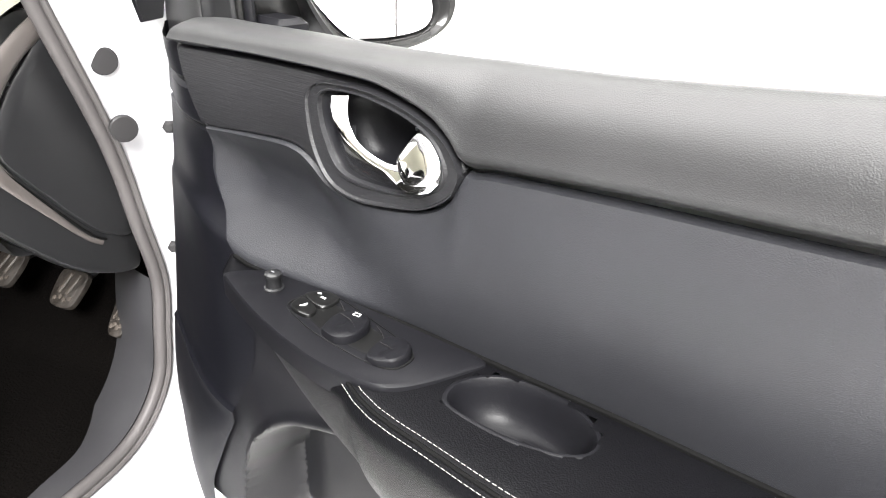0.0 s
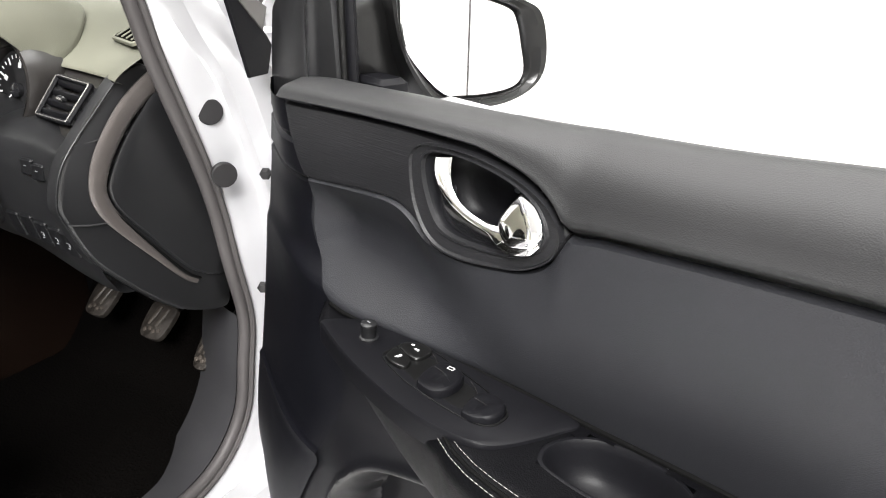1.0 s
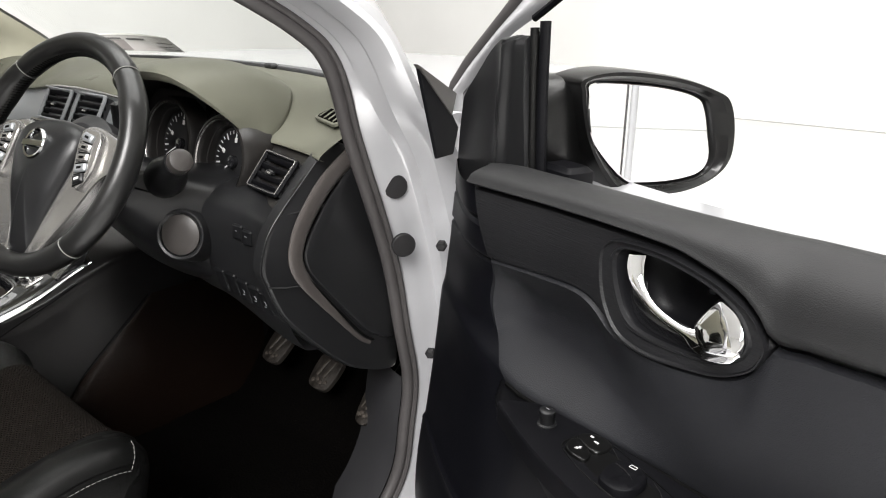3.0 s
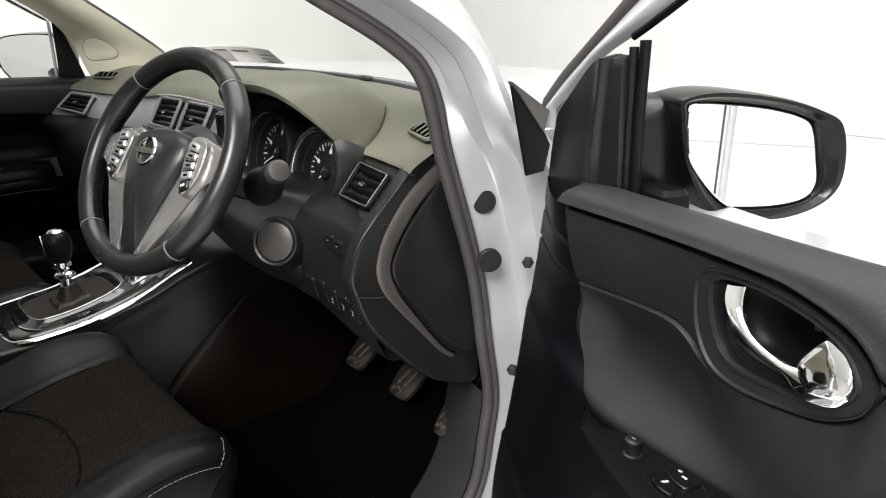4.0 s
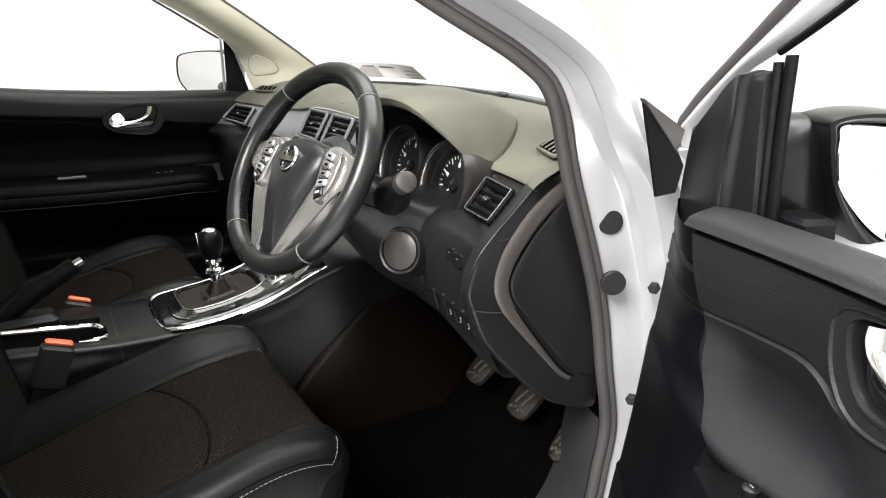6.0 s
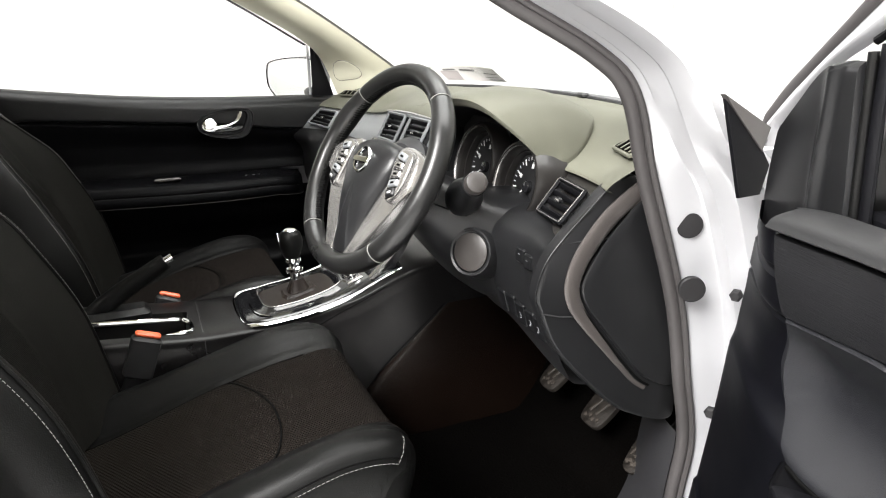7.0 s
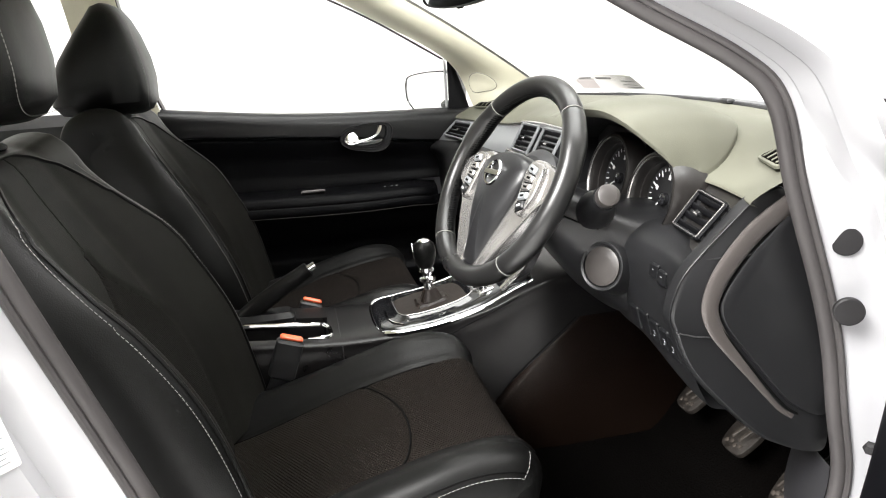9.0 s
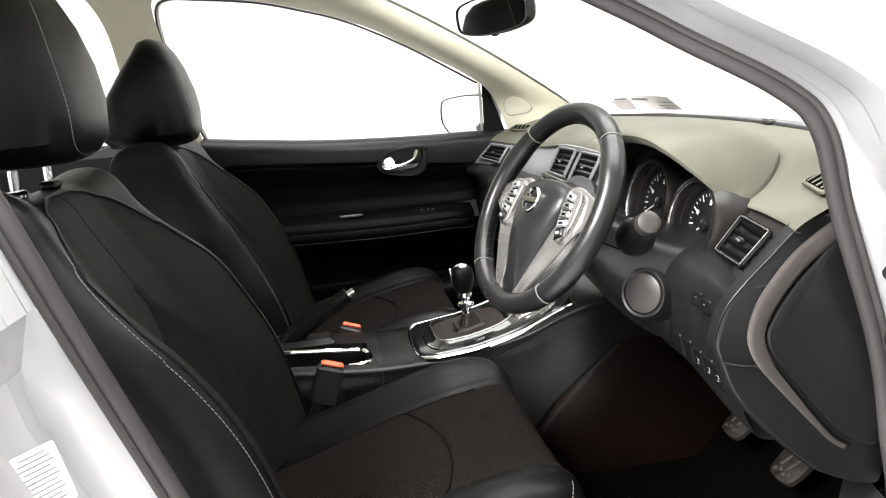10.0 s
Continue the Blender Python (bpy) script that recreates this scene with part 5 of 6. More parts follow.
# steering column with stalks and the round blank
col = part("steering_column", loft([[Vector((xc + hw * math.copysign(abs(math.cos(t)) ** 0.7, math.cos(t)), y, zc + hz * math.copysign(abs(math.sin(t)) ** 0.7, math.sin(t)))) for t in (2 * math.pi * j / 48 for j in range(48))]
                                    for y, xc, hw, zc, hz in [(p.x, p.y, q.x, p.z, q.y) for p, q in zip(rom([(0.030, 0.405, 0.866), (0.060, 0.408, 0.848), (0.095, 0.415, 0.818), (0.130, 0.427, 0.788), (0.165, 0.435, 0.770), (0.22, 0.44, 0.762)], 4), rom([(0.050, 0.040, 0), (0.064, 0.052, 0), (0.082, 0.066, 0), (0.098, 0.079, 0), (0.110, 0.085, 0), (0.115, 0.088, 0)], 4))]]), PLASTIC, dash, "black steering column shroud")
part("shroud_joint", tube([(0.4725, 0.062, 0.850), (0.486, 0.078, 0.842), (0.499, 0.096, 0.834), (0.512, 0.112, 0.828)], 0.0011, 5), SEAM, col)
part("shroud_hole", lathe([(0.005, 0.0), (0.005, 0.001), (0.001, 0.001)], pose(0.466, 0.052, 0.838, 0, 80, 0), 14), SEAM, col)
cap_m = pose(0.524, 0.111, 0.778) @ Vector((0.50, -0.83, 0.25)).to_track_quat("Z", "Y").to_matrix().to_4x4()
blank = part("round_blank", lathe([(0.042, -0.045), (0.036, -0.012), (0.034, 0.001), (0.0325, 0.0022), (0.0295, 0.0010), (0.0285, -0.004)], cap_m, 40), PLASTIC, dash)
part("blank_disc", lathe([(0.0272, -0.004), (0.0272, 0.0000), (0.025, 0.0012), (0.01, 0.0018), (0.001, 0.0018)], cap_m, 40), DISC, blank, "warm grey round cap")
stalk = part("column_stalk", tube(rom([(0.480, 0.118, 0.842), (0.512, 0.110, 0.858), (0.545, 0.102, 0.874), (0.566, 0.098, 0.884)], 4), lambda t: 0.0265 - 0.010 * smooth(0.25, 0.75, t), 20), PLASTIC_LOW, dash, "black column stalk with a thick base")
part("stalk_knob", tube([(0.566, 0.098, 0.884), (0.574, 0.097, 0.8875), (0.578, 0.0965, 0.8895), (0.580, 0.096, 0.8905)], lambda t: 0.0150 - 0.005 * smooth(0.55, 1, t), 24), DISC, stalk, "grey end cap")
part("stalk_ring", tube([(0.536, 0.104, 0.870), (0.540, 0.103, 0.872)], 0.0172, 24), MATTE, stalk)
part("column_stalk", tube(rom([(0.375, 0.075, 0.868), (0.32, 0.068, 0.876), (0.275, 0.062, 0.884)], 4), 0.010, 12), PLASTIC_LOW, dash)

# ---- steering wheel ----
wheel = thing("steering_wheel", "black leather three-spoke steering wheel with satin silver spokes", "steering wheel", pose(0.402, 0.012, 0.89, 0, 0, 8) @ pose(0, 0, 0, 60.3, 0, 3.8) @ Matrix.Scale(0.862, 4))
RW = 0.1735
SEAMS = (-43, 43, 139, 221)
for a0, a1 in ((-42.8, 42.8), (43.2, 138.8), (139.2, 220.8), (221.2, 316.8)):
    n = 44
    rings = []
    for i in range(n + 1):
        a = radians(a0 + (a1 - a0) * i / n)
        k = 1 - 0.06 * (1 - smooth(0, 0.02, min(i, n - i) / n))
        grip = 1 + 0.10 * math.exp(-((abs(((math.degrees(a) + 180) % 360) - 180) - 62) / 9) ** 2)
        c = Vector((math.sin(a), math.cos(a), 0))
        rings.append([c * RW + (c * math.cos(t) * 0.0175 + Vector((0, 0, 1)) * math.sin(t) * 0.0190) * k * grip for t in (2 * math.pi * j / 20 for j in range(20))])
    part("rim", loft(rings), WHEELHIDE, wheel, "smooth black leather rim" if a0 == -42.8 else "")
for a in SEAMS:
    c = Vector((math.sin(radians(a)), math.cos(radians(a)), 0))
    part("rim_seam", tube([c * RW + (c * math.cos(t) * 0.0172 + Vector((0, 0, 1)) * math.sin(t) * 0.0187) for t in (2 * math.pi * j / 28 for j in range(29))], 0.0007, 5), THREAD, wheel)
for a0, a1 in ((-42, 42), (44, 138), (222, 316)):
    bm = bmesh.new()
    count = int((a1 - a0) * 0.55)
    for i in range(count):
        a = radians(a0 + (a1 - a0) * (i + 0.5) / count)
        c, d = Vector((math.sin(a), math.cos(a), 0)), Vector((math.cos(a), -math.sin(a), 0))
        up = Vector((0, 0, 1))
        tube([c * (RW - 0.0165) - d * 0.0022 + up * 0.0065, c * (RW - 0.0190) + up * 0.0, c * (RW - 0.0165) + d * 0.0022 - up * 0.0065], 0.0012, 5, bm)
    part("rim_lacing", bm, HIDE, wheel, "dark laced inner seam")
pad_o = closed([(0.0, 0.050), (0.035, 0.046), (0.064, 0.034), (0.072, 0.010), (0.066, -0.020), (0.052, -0.060), (0.036, -0.105), (0.025, -0.148), (0.018, -0.160), (-0.018, -0.160), (-0.025, -0.148), (-0.036, -0.105), (-0.052, -0.060), (-0.066, -0.020), (-0.072, 0.010), (-0.064, 0.034), (-0.035, 0.046)], 5)
rings = []
for k, z in ((1.02, -0.050), (1.02, -0.004), (1.0, 0.003), (0.96, 0.008), (0.88, 0.0125), (0.72, 0.0175), (0.45, 0.022), (0.2, 0.0240), (0.03, 0.0245)):
    rings.append([Vector((p.x * k, -0.03 + (p.y + 0.03) * k, z - 0.010 * smooth(-0.06, -0.16, p.y) * smooth(0.0, 0.9, k))) for p in pad_o])
part("airbag_pad", loft(rings), PLASTIC, wheel, "dark grey padded hub cover")
logo = part("badge", lathe([(0.0235, -0.003), (0.0240, 0.0015), (0.0220, 0.0035), (0.0190, 0.0030), (0.0185, -0.003)], pose(0, 0.004, 0.0235), 40), CHROME, wheel, "round chrome badge")
part("badge_bar", box((0.050, 0.0100, 0.004), pose(0, 0.004, 0.026), 0.001), CHROME, logo)
part("badge_disc", lathe([(0.0185, -0.004), (0.0185, -0.0005), (0.001, -0.0005)], pose(0, 0.004, 0.0235), 24), GLOSS, logo)
for s in (-1, 1):
    def side_o(pts, s=s):
        o = closed([(s * x, y) for x, y in pts], 4)
        if s < 0:
            o.reverse()
        return o
    spoke = part("spoke", plate(side_o([(0.062, 0.038), (0.082, 0.047), (0.118, 0.040), (0.150, 0.028), (0.161, 0.014), (0.158, -0.010), (0.134, -0.026), (0.116, -0.048), (0.095, -0.083), (0.070, -0.120), (0.048, -0.150), (0.030, -0.163), (0.018, -0.160), (0.026, -0.140), (0.038, -0.100), (0.054, -0.055), (0.068, -0.015), (0.071, 0.015)]), -0.022, 0.001, 0.005), SATIN, wheel, "satin silver spoke running down beside the hub")
    pod = part("button_pod", plate(side_o([(0.074, 0.030), (0.090, 0.040), (0.116, 0.034), (0.122, 0.004), (0.117, -0.028), (0.102, -0.050), (0.086, -0.044), (0.078, -0.012)]), -0.004, 0.010, 0.004), SATIN, spoke, "silver pod with wheel buttons")
    for i, (bx, by, w, h, turn, look_m) in enumerate(((0.095, 0.026, 0.022, 0.012, -14, BAND), (0.095, 0.011, 0.024, 0.012, -6, SATIN), (0.096, -0.004, 0.024, 0.012, 4, SATIN), (0.098, -0.019, 0.023, 0.012, 12, BAND), (0.100, -0.035, 0.020, 0.014, 20, PLASTIC))):
        b = part("wheel_button", box((w, h, 0.008), pose(s * bx, by, 0.0105, 0, 0, s * turn), 0.0022), look_m, pod)
        part("button_mark", box((0.009, 0.0036, 0.0006), pose(s * bx, by, 0.0147, 0, 0, s * turn), 0.0002), MARK if i == 4 else SEAM, b)
        part("button_gap", box((w, 0.0022, 0.001), pose(s * bx, by - 0.0078, 0.0105, 0, 0, s * (turn + 5)), 0.0003), SEAM, pod)
part("hub_back", lathe([(0.055, -0.10), (0.075, -0.075), (0.078, -0.05), (0.06, -0.035)], None, 32), MATTE, wheel)

# ---- front seats ----
def seat(name, label, m, low=0.0, swell=0.036, lift=0.032):
    s = thing(name, label, "car seat", m, "front seats")

    def regions(path, wide, high, n, k, which, face=1, b1=1.0):
        """The whole upholstered sheet over c and t, cut into one bmesh for each name that which(c, t) gives."""
        pts = even([Vector((0, y, z)) for y, z in path], 60)
        total = sum((q - p).length for p, q in zip(pts, pts[1:]))
        rows, flat = [], []
        for i in range(k + 1):
            t = b1 * i / k
            j = min(int(t * 60), 59)
            p = pts[j].lerp(pts[j + 1], t * 60 - j)
            d = (pts[min(j + 2, 60)] - pts[max(j - 1, 0)]).normalized()
            nrm = Vector((0, -d.z, d.y)) * face
            cs = [-1.25 + 2.5 * m / n for m in range(n + 1)]
            rows.append([p + Vector((wide(c, t), 0, 0)) + nrm * high(c, t) for c in cs])
            flat.append([(wide(c, 0.0), t * total) for c in cs])
        faces = {}
        for i in range(k):
            for m in range(n):
                faces.setdefault(which(-1.25 + 2.5 * (m + 0.5) / n, b1 * (i + 0.5) / k), []).append((i, m))
        out = {}
        for nm, cells in faces.items():
            bm = bmesh.new()
            uv = bm.loops.layers.uv.new("cloth")
            made = {}
            for i, m in cells:
                ring = ((i, m), (i, m + 1), (i + 1, m + 1), (i + 1, m))
                for key in ring:
                    if key not in made:
                        made[key] = bm.verts.new(rows[key[0]][key[1]])
                f = bm.faces.new([made[key] for key in ring])
                for loop, key in zip(f.loops, ring):
                    loop[uv].uv = flat[key[0]][key[1]]
            out[nm] = bm
        return out

    def on(path, w, h, c, t, lift=0.0, face=1):
        q = even([Vector((0, y, z)) for y, z in path], 60)
        i = min(t * 60, 59.99)
        j = int(i)
        d = (q[min(j + 2, 60)] - q[max(j - 1, 0)]).normalized()
        return q[j].lerp(q[j + 1], i - j) + Vector((w(c, t), 0, 0)) + Vector((0, -d.z, d.y)) * face * (h(c, t) + lift)

    # cross-section tables over c: 0 is the middle, 0.55 the seam, 0.8 the crest, 1.25 the lower edge
    wx = curve1([(0, 0), (0.55, 0.140), (0.8, 0.200), (0.95, 0.230), (1.1, 0.245), (1.25, 0.245)])
    hx = curve1([(0, -0.026), (0.4, -0.027), (0.55, -0.025), (0.66, -0.015), (0.8, -0.006), (0.95, -0.017), (1.1, -0.06), (1.25, -0.17)])
    base_path = [(p.x, p.y - low) for p in rom([(-0.50, 0.492, 0), (-0.36, 0.524, 0), (-0.22, 0.559, 0), (-0.12, 0.581, 0), (-0.050, 0.577, 0), (-0.012, 0.552, 0), (-0.003, 0.51, 0), (-0.015, 0.43, 0)], 6)]
    IN, OUT = -0.49, 0.62

    def arc_t(c):
        return 0.535 - 0.20 * (c - 0.15) ** 2

    def bw(c, t):
        return math.copysign(wx(abs(c)), c) * (1 - 0.10 * smooth(0.7, 1.0, t))

    def bh(c, t):
        flat = smooth(0.62, 0.80, t)
        g = 0.005 * (math.exp(-((c - OUT) / 0.02) ** 2) + math.exp(-((c - IN) / 0.02) ** 2) * (1 - flat) + math.exp(-((t - arc_t(c)) / 0.010) ** 2) * (IN < c < OUT))
        return hx(abs(c)) * (1 - 0.55 * flat * (abs(c) < 0.75)) - g - 0.014 * (1 - smooth(0.1, 0.45, t)) * (1 - smooth(0.5, 0.8, abs(c))) + 0.004 * math.cos(c * 2.6) * math.sin(t * 7)

    def base_zone(c, t):
        return "cushion_centre" if IN < c < OUT else ("cushion_bolster" if c < 0 else "outer_bolster")
    for nm, bm in regions(base_path, bw, bh, 150, 120, base_zone).items():
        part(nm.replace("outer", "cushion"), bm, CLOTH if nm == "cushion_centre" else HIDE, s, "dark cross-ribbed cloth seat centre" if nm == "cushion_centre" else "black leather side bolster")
    part("stitching", stitches([on(base_path, bw, bh, 1.03, 0.05 + 0.71 * k / 60, 0.0012) for k in range(61)] + [on(base_path, bw, bh, 1.03 - 0.20 * k / 8, 0.76 + 0.012 * math.sin(k / 8 * 1.57), 0.0012) for k in range(1, 9)], None, 0.0062, 0.0040, 0.00045), THREAD, s, "pale cushion stitching")
    part("seam", tube([on(base_path, bw, bh, 1.00, 0.05 + 0.71 * k / 40, 0.0008) for k in range(41)], 0.0012, 6), SEAM, s)
    for c in (IN, OUT):
        part("seam", tube([on(base_path, bw, bh, c, 0.01 + (0.66 if c < 0 else 0.97) * k / 40, 0.0012) for k in range(41)], 0.0016, 6), SEAM, s)
    part("seam", tube([on(base_path, bw, bh, c, arc_t(c), 0.0022) for c in (IN + (OUT - IN) * k / 30 for k in range(31))], 0.0015, 6), SEAM, s)
    part("seat_base", box((0.44, 0.44, 0.16), pose(0, -0.27, 0.37 - low), 0.03), PLASTIC_LOW, s)
    for sg in (-1, 1):
        part("seat_rail", box((0.03, 0.55, 0.05), pose(sg * 0.19, -0.25, 0.30), 0.006), STEEL, s)

    back_path = [(p.x, p.y) for p in rom([(-0.438, 0.470, 0), (-0.453, 0.550, 0), (-0.478, 0.65, 0), (-0.525, 0.755, 0), (-0.576, 0.855, 0), (-0.614, 0.93, 0), (-0.632, 0.968, 0), (-0.657, 0.986, 0), (-0.700, 0.980, 0), (-0.725, 0.94, 0), (-0.70, 0.80, 0), (-0.62, 0.50, 0)], 6)]
    vx = curve1([(0, 0), (0.55, 0.115), (0.8, 0.205), (0.95, 0.236), (1.1, 0.252), (1.25, 0.250)])
    vh_in = curve1([(0, 0), (0.4, 0.002), (0.55, 0.004), (0.66, 0.024), (0.8, 0.046), (0.92, 0.056), (1.02, 0.046), (1.12, 0.010), (1.25, -0.075)])
    vh_out = curve1([(0, 0), (0.4, 0.002), (0.55, 0.004), (0.66, 0.022), (0.78, 0.039), (0.86, 0.043), (0.95, 0.034), (1.08, -0.006), (1.25, -0.085)])

    def kw(c, t):
        return math.copysign(vx(abs(c)), c) * (1 - 0.20 * smooth(0.30, 0.50, t) + 0.05 * math.sin(math.pi * smooth(0, 0.3, t)))

    loop = curve1([(0.0, 0.500), (0.25, 0.498), (0.50, 0.484), (0.70, 0.456), (0.82, 0.410), (0.88, 0.33), (0.90, 0.0)])

    def valley(t):
        """Half width of the ribbed centre, drawing in to a point above."""
        return 0.50 * (1 - smooth(0.22, 0.345, t)) + 0.02

    def kh(c, t):
        k = 1 - (0.75 if c < 0 else 0.35) * smooth(0.28, 0.46, t)
        v = vh_in(-c) if c < 0 else vh_out(c) + swell * smooth(0.55, 0.82, c) * (1 - smooth(1.05, 1.2, c)) * (1 - smooth(0.18, 0.46, t))
        g = 0.004 * math.exp(-((abs(c) - valley(t)) / 0.03) ** 2) * (t < 0.36)
        return (v * k if v > 0 else v * (1 - 0.15 * smooth(0.42, 0.53, t))) - g

    def back_zone(c, t):
        if abs(c) > 0.90 or t > loop(abs(c)):
            return "back_side"
        return "back_centre" if abs(c) < valley(t) else "back_insert"
    looks = {"back_side": (HIDE, "black leather sides and rear"), "back_centre": (RIBBED, "dark ribbed cloth back centre"), "back_insert": (PERF, "smooth olive black back facing")}
    for nm, bm in regions(back_path, kw, kh, 170, 190, back_zone, -1).items():
        part(nm, bm, looks[nm][0], s, looks[nm][1])
    rim = [on(back_path, kw, kh, sg * c, t, 0.0004, -1) for sg, c, t in
           [(-1, 0.90 - 0.02 * k / 20, 0.01 + 0.32 * k / 20) for k in range(20)] + [(-1 if c < 0 else 1, abs(c), loop(abs(c))) for c in (-0.88 + 1.76 * k / 60 for k in range(61))] + [(1, 0.88 + 0.02 * k / 20, 0.33 - 0.32 * k / 20) for k in range(1, 21)]]
    part("piping", tube(rim, 0.0030, 6), HIDE, s, "raised black piping round the back facing")
    def outside(t):
        """Where the stitched seam runs at t, just outside the piping."""
        if t < 0.30:
            return 0.945
        lo, hi = 0.3, 0.90
        for _ in range(24):
            mid = (lo + hi) / 2
            lo, hi = (mid, hi) if loop(mid) > t - 0.012 else (lo, mid)
        return lo + 0.052 - 0.007 * smooth(0.30, 0.36, t)
    for sg in (-1, 1):
        part("stitching", stitches([on(back_path, kw, kh, sg * outside(0.02 + 0.44 * k / 90), 0.02 + 0.44 * k / 90, 0.0010, -1) for k in range(91)], None, 0.0062, 0.0040, 0.00045), THREAD, s, "pale back stitching")

    core = []
    for z, y, w in ((0.58, -0.560, 0.225), (0.75, -0.610, 0.225), (0.87, -0.655, 0.205), (0.955, -0.680, 0.170)):
        core.append([Vector((p.x, y + p.y, z)) for p in rounded(2 * w, 0.075, 0.03, 4)])
    part("back_core", loft(core), HIDE, s)

    # head restraint on two posts
    rings = []
    for z, w, d0, d1, p in ((0.992, 0.08, -0.74, -0.61, 2.2), (0.998, 0.118, -0.775, -0.596, 2.6), (1.020, 0.140, -0.788, -0.583, 3), (1.07, 0.147, -0.782, -0.580, 3), (1.115, 0.143, -0.758, -0.586, 3), (1.165, 0.131, -0.722, -0.600, 2.8), (1.200, 0.114, -0.695, -0.615, 2.5), (1.222, 0.086, -0.682, -0.630, 2.3), (1.230, 0.05, -0.668, -0.645, 2.2)):
        c, r = (d0 + d1) / 2, (d1 - d0) / 2
        rings.append([Vector((w * (1 + 1.6 * lift) * math.copysign(abs(math.cos(t)) ** (2 / p), math.cos(t)), c + r * math.copysign(abs(math.sin(t)) ** (2 / p), math.sin(t)), z + lift)) for t in (2 * math.pi * j / 40 for j in range(40))])
    head = part("head_restraint", loft(rings), HIDE, s, "black leather head restraint")
    part("head_stitching", stitches([p + Vector((0, 0, lift)) for p in rom([(0.050, -0.628, 1.224), (0.072, -0.603, 1.18), (0.088, -0.588, 1.12), (0.092, -0.580, 1.06), (0.082, -0.584, 1.020), (0.05, -0.590, 1.004), (0, -0.594, 0.999), (-0.08, -0.592, 1.002)], 6)], None, 0.006, 0.0042, 0.0005), THREAD, head)
    for sg in (-1, 1):
        part("post", tube([(sg * 0.055, -0.675, 0.95), (sg * 0.055, -0.668, 1.03 + lift)], 0.006, 10), CHROME, s)
        part("post_collar", box((0.034, 0.022, 0.012), pose(sg * 0.055, -0.672, 0.991), 0.004), CHROME if sg > 0 else PLASTIC_LOW, s)
    return s


driver_seat = seat("front_seat", "black leather and ribbed cloth seat in the open doorway", pose(0.395, 0, 0))
passenger_seat = seat("front_seat", "black leather and ribbed cloth seat by the closed door", pose(-0.375, 0, 0), 0.020, 0.0, 0.0)

# ---- centre console ----
console = thing("centre_console", "black centre console with chrome edged gear surround", "centre console")


console_top = curve1([(-0.62, 0.584), (-0.43, 0.572), (-0.25, 0.553), (-0.16, 0.551), (-0.10, 0.554), (-0.04, 0.561), (0.05, 0.585), (0.126, 0.620), (0.20, 0.642), (0.50, 0.642)])


def cons(a, b):
    y = -0.62 + 1.12 * b
    zt = console_top(y)
    w = 0.115 + 0.035 * smooth(-0.05, 0.2, y)
    sec = rom([(-w - 0.03, y, 0.27), (-w - 0.01, y, zt - 0.08), (-w, y, zt - 0.02), (-w + 0.015, y, zt), (0, y, zt + 0.003), (w - 0.015, y, zt), (w, y, zt - 0.02), (w + 0.01, y, zt - 0.08), (w + 0.03, y, 0.27)], 6)
    k = a * (len(sec) - 1)
    i = min(int(k), len(sec) - 2)
    q = sec[i].lerp(sec[i + 1], k - i)
    if q.z > zt - 0.006 and -0.02 < q.x < 0.085 and -0.50 < y < -0.262:
        q.z -= 0.05
    return q
part("console_body", patch(cons, 96, 130), CONSOLEM, console, "smooth black console body")
tray = rom([(0.014, -0.52, 0), (0.014, -0.40, 0), (0.014, -0.285, 0), (0.026, -0.262, 0), (0.055, -0.255, 0), (0.080, -0.257, 0), (0.089, -0.270, 0), (0.090, -0.300, 0)], 5)
part("tray_rim", tube([Vector((p.x, p.y, console_top(p.y) + 0.0035)) for p in tray], lambda t: 0.0046 - 0.0034 * smooth(0.86, 1.0, t), 8), CHROME, console, "chrome rim of the storage tray")
part("console_joint", tube([cons(t / 10, 0.342) + Vector((0, 0, 0.0006)) for t in range(2, 9)], 0.001, 5), MATTE, console)
for line in (((0.131, -0.06, 0.530), (0.1285, 0.018, 0.5611), (0.1386, 0.0865, 0.5925), (0.1364, 0.1591, 0.6285)), ((0.156, 0.06, 0.405), (0.155, 0.0912, 0.4406), (0.162, 0.1564, 0.5005), (0.161, 0.2241, 0.5558))):
    part("console_joint", tube(rom(line, 5), 0.0012, 6), SEAM, console)
seam_y = curve1([(0.28, -0.03), (0.36, 0.030), (0.405, 0.062), (0.4406, 0.0935), (0.5005, 0.1590), (0.5558, 0.2270)])


def lining(a, b):
    z = 0.556 - 0.27 * b
    y = seam_y(z) + (0.46 - seam_y(z)) * a
    w = 0.115 + 0.035 * smooth(-0.05, 0.2, y)
    return Vector((w + 0.0125 + 0.02 * (0.55 - z) / 0.28 - 0.004 * (1 - smooth(0, 0.03, a)), y, z))
# Side panel whose brown tint paints a warm glow onto the tunnel.
part("tunnel_lining", patch(lining, 30, 20, 0.002), TUNNEL, console, "black lining of the tunnel side with a warm reflected tint")
# gear surround
surround_o = closed([(0.0, -0.163), (0.050, -0.161), (0.086, -0.152), (0.101, -0.130), (0.104, -0.06), (0.108, 0.03), (0.113, 0.105), (0.114, 0.150), (0.0, 0.160), (-0.114, 0.150), (-0.113, 0.105), (-0.108, 0.03), (-0.104, -0.06), (-0.101, -0.130), (-0.086, -0.152), (-0.050, -0.161)], 5)
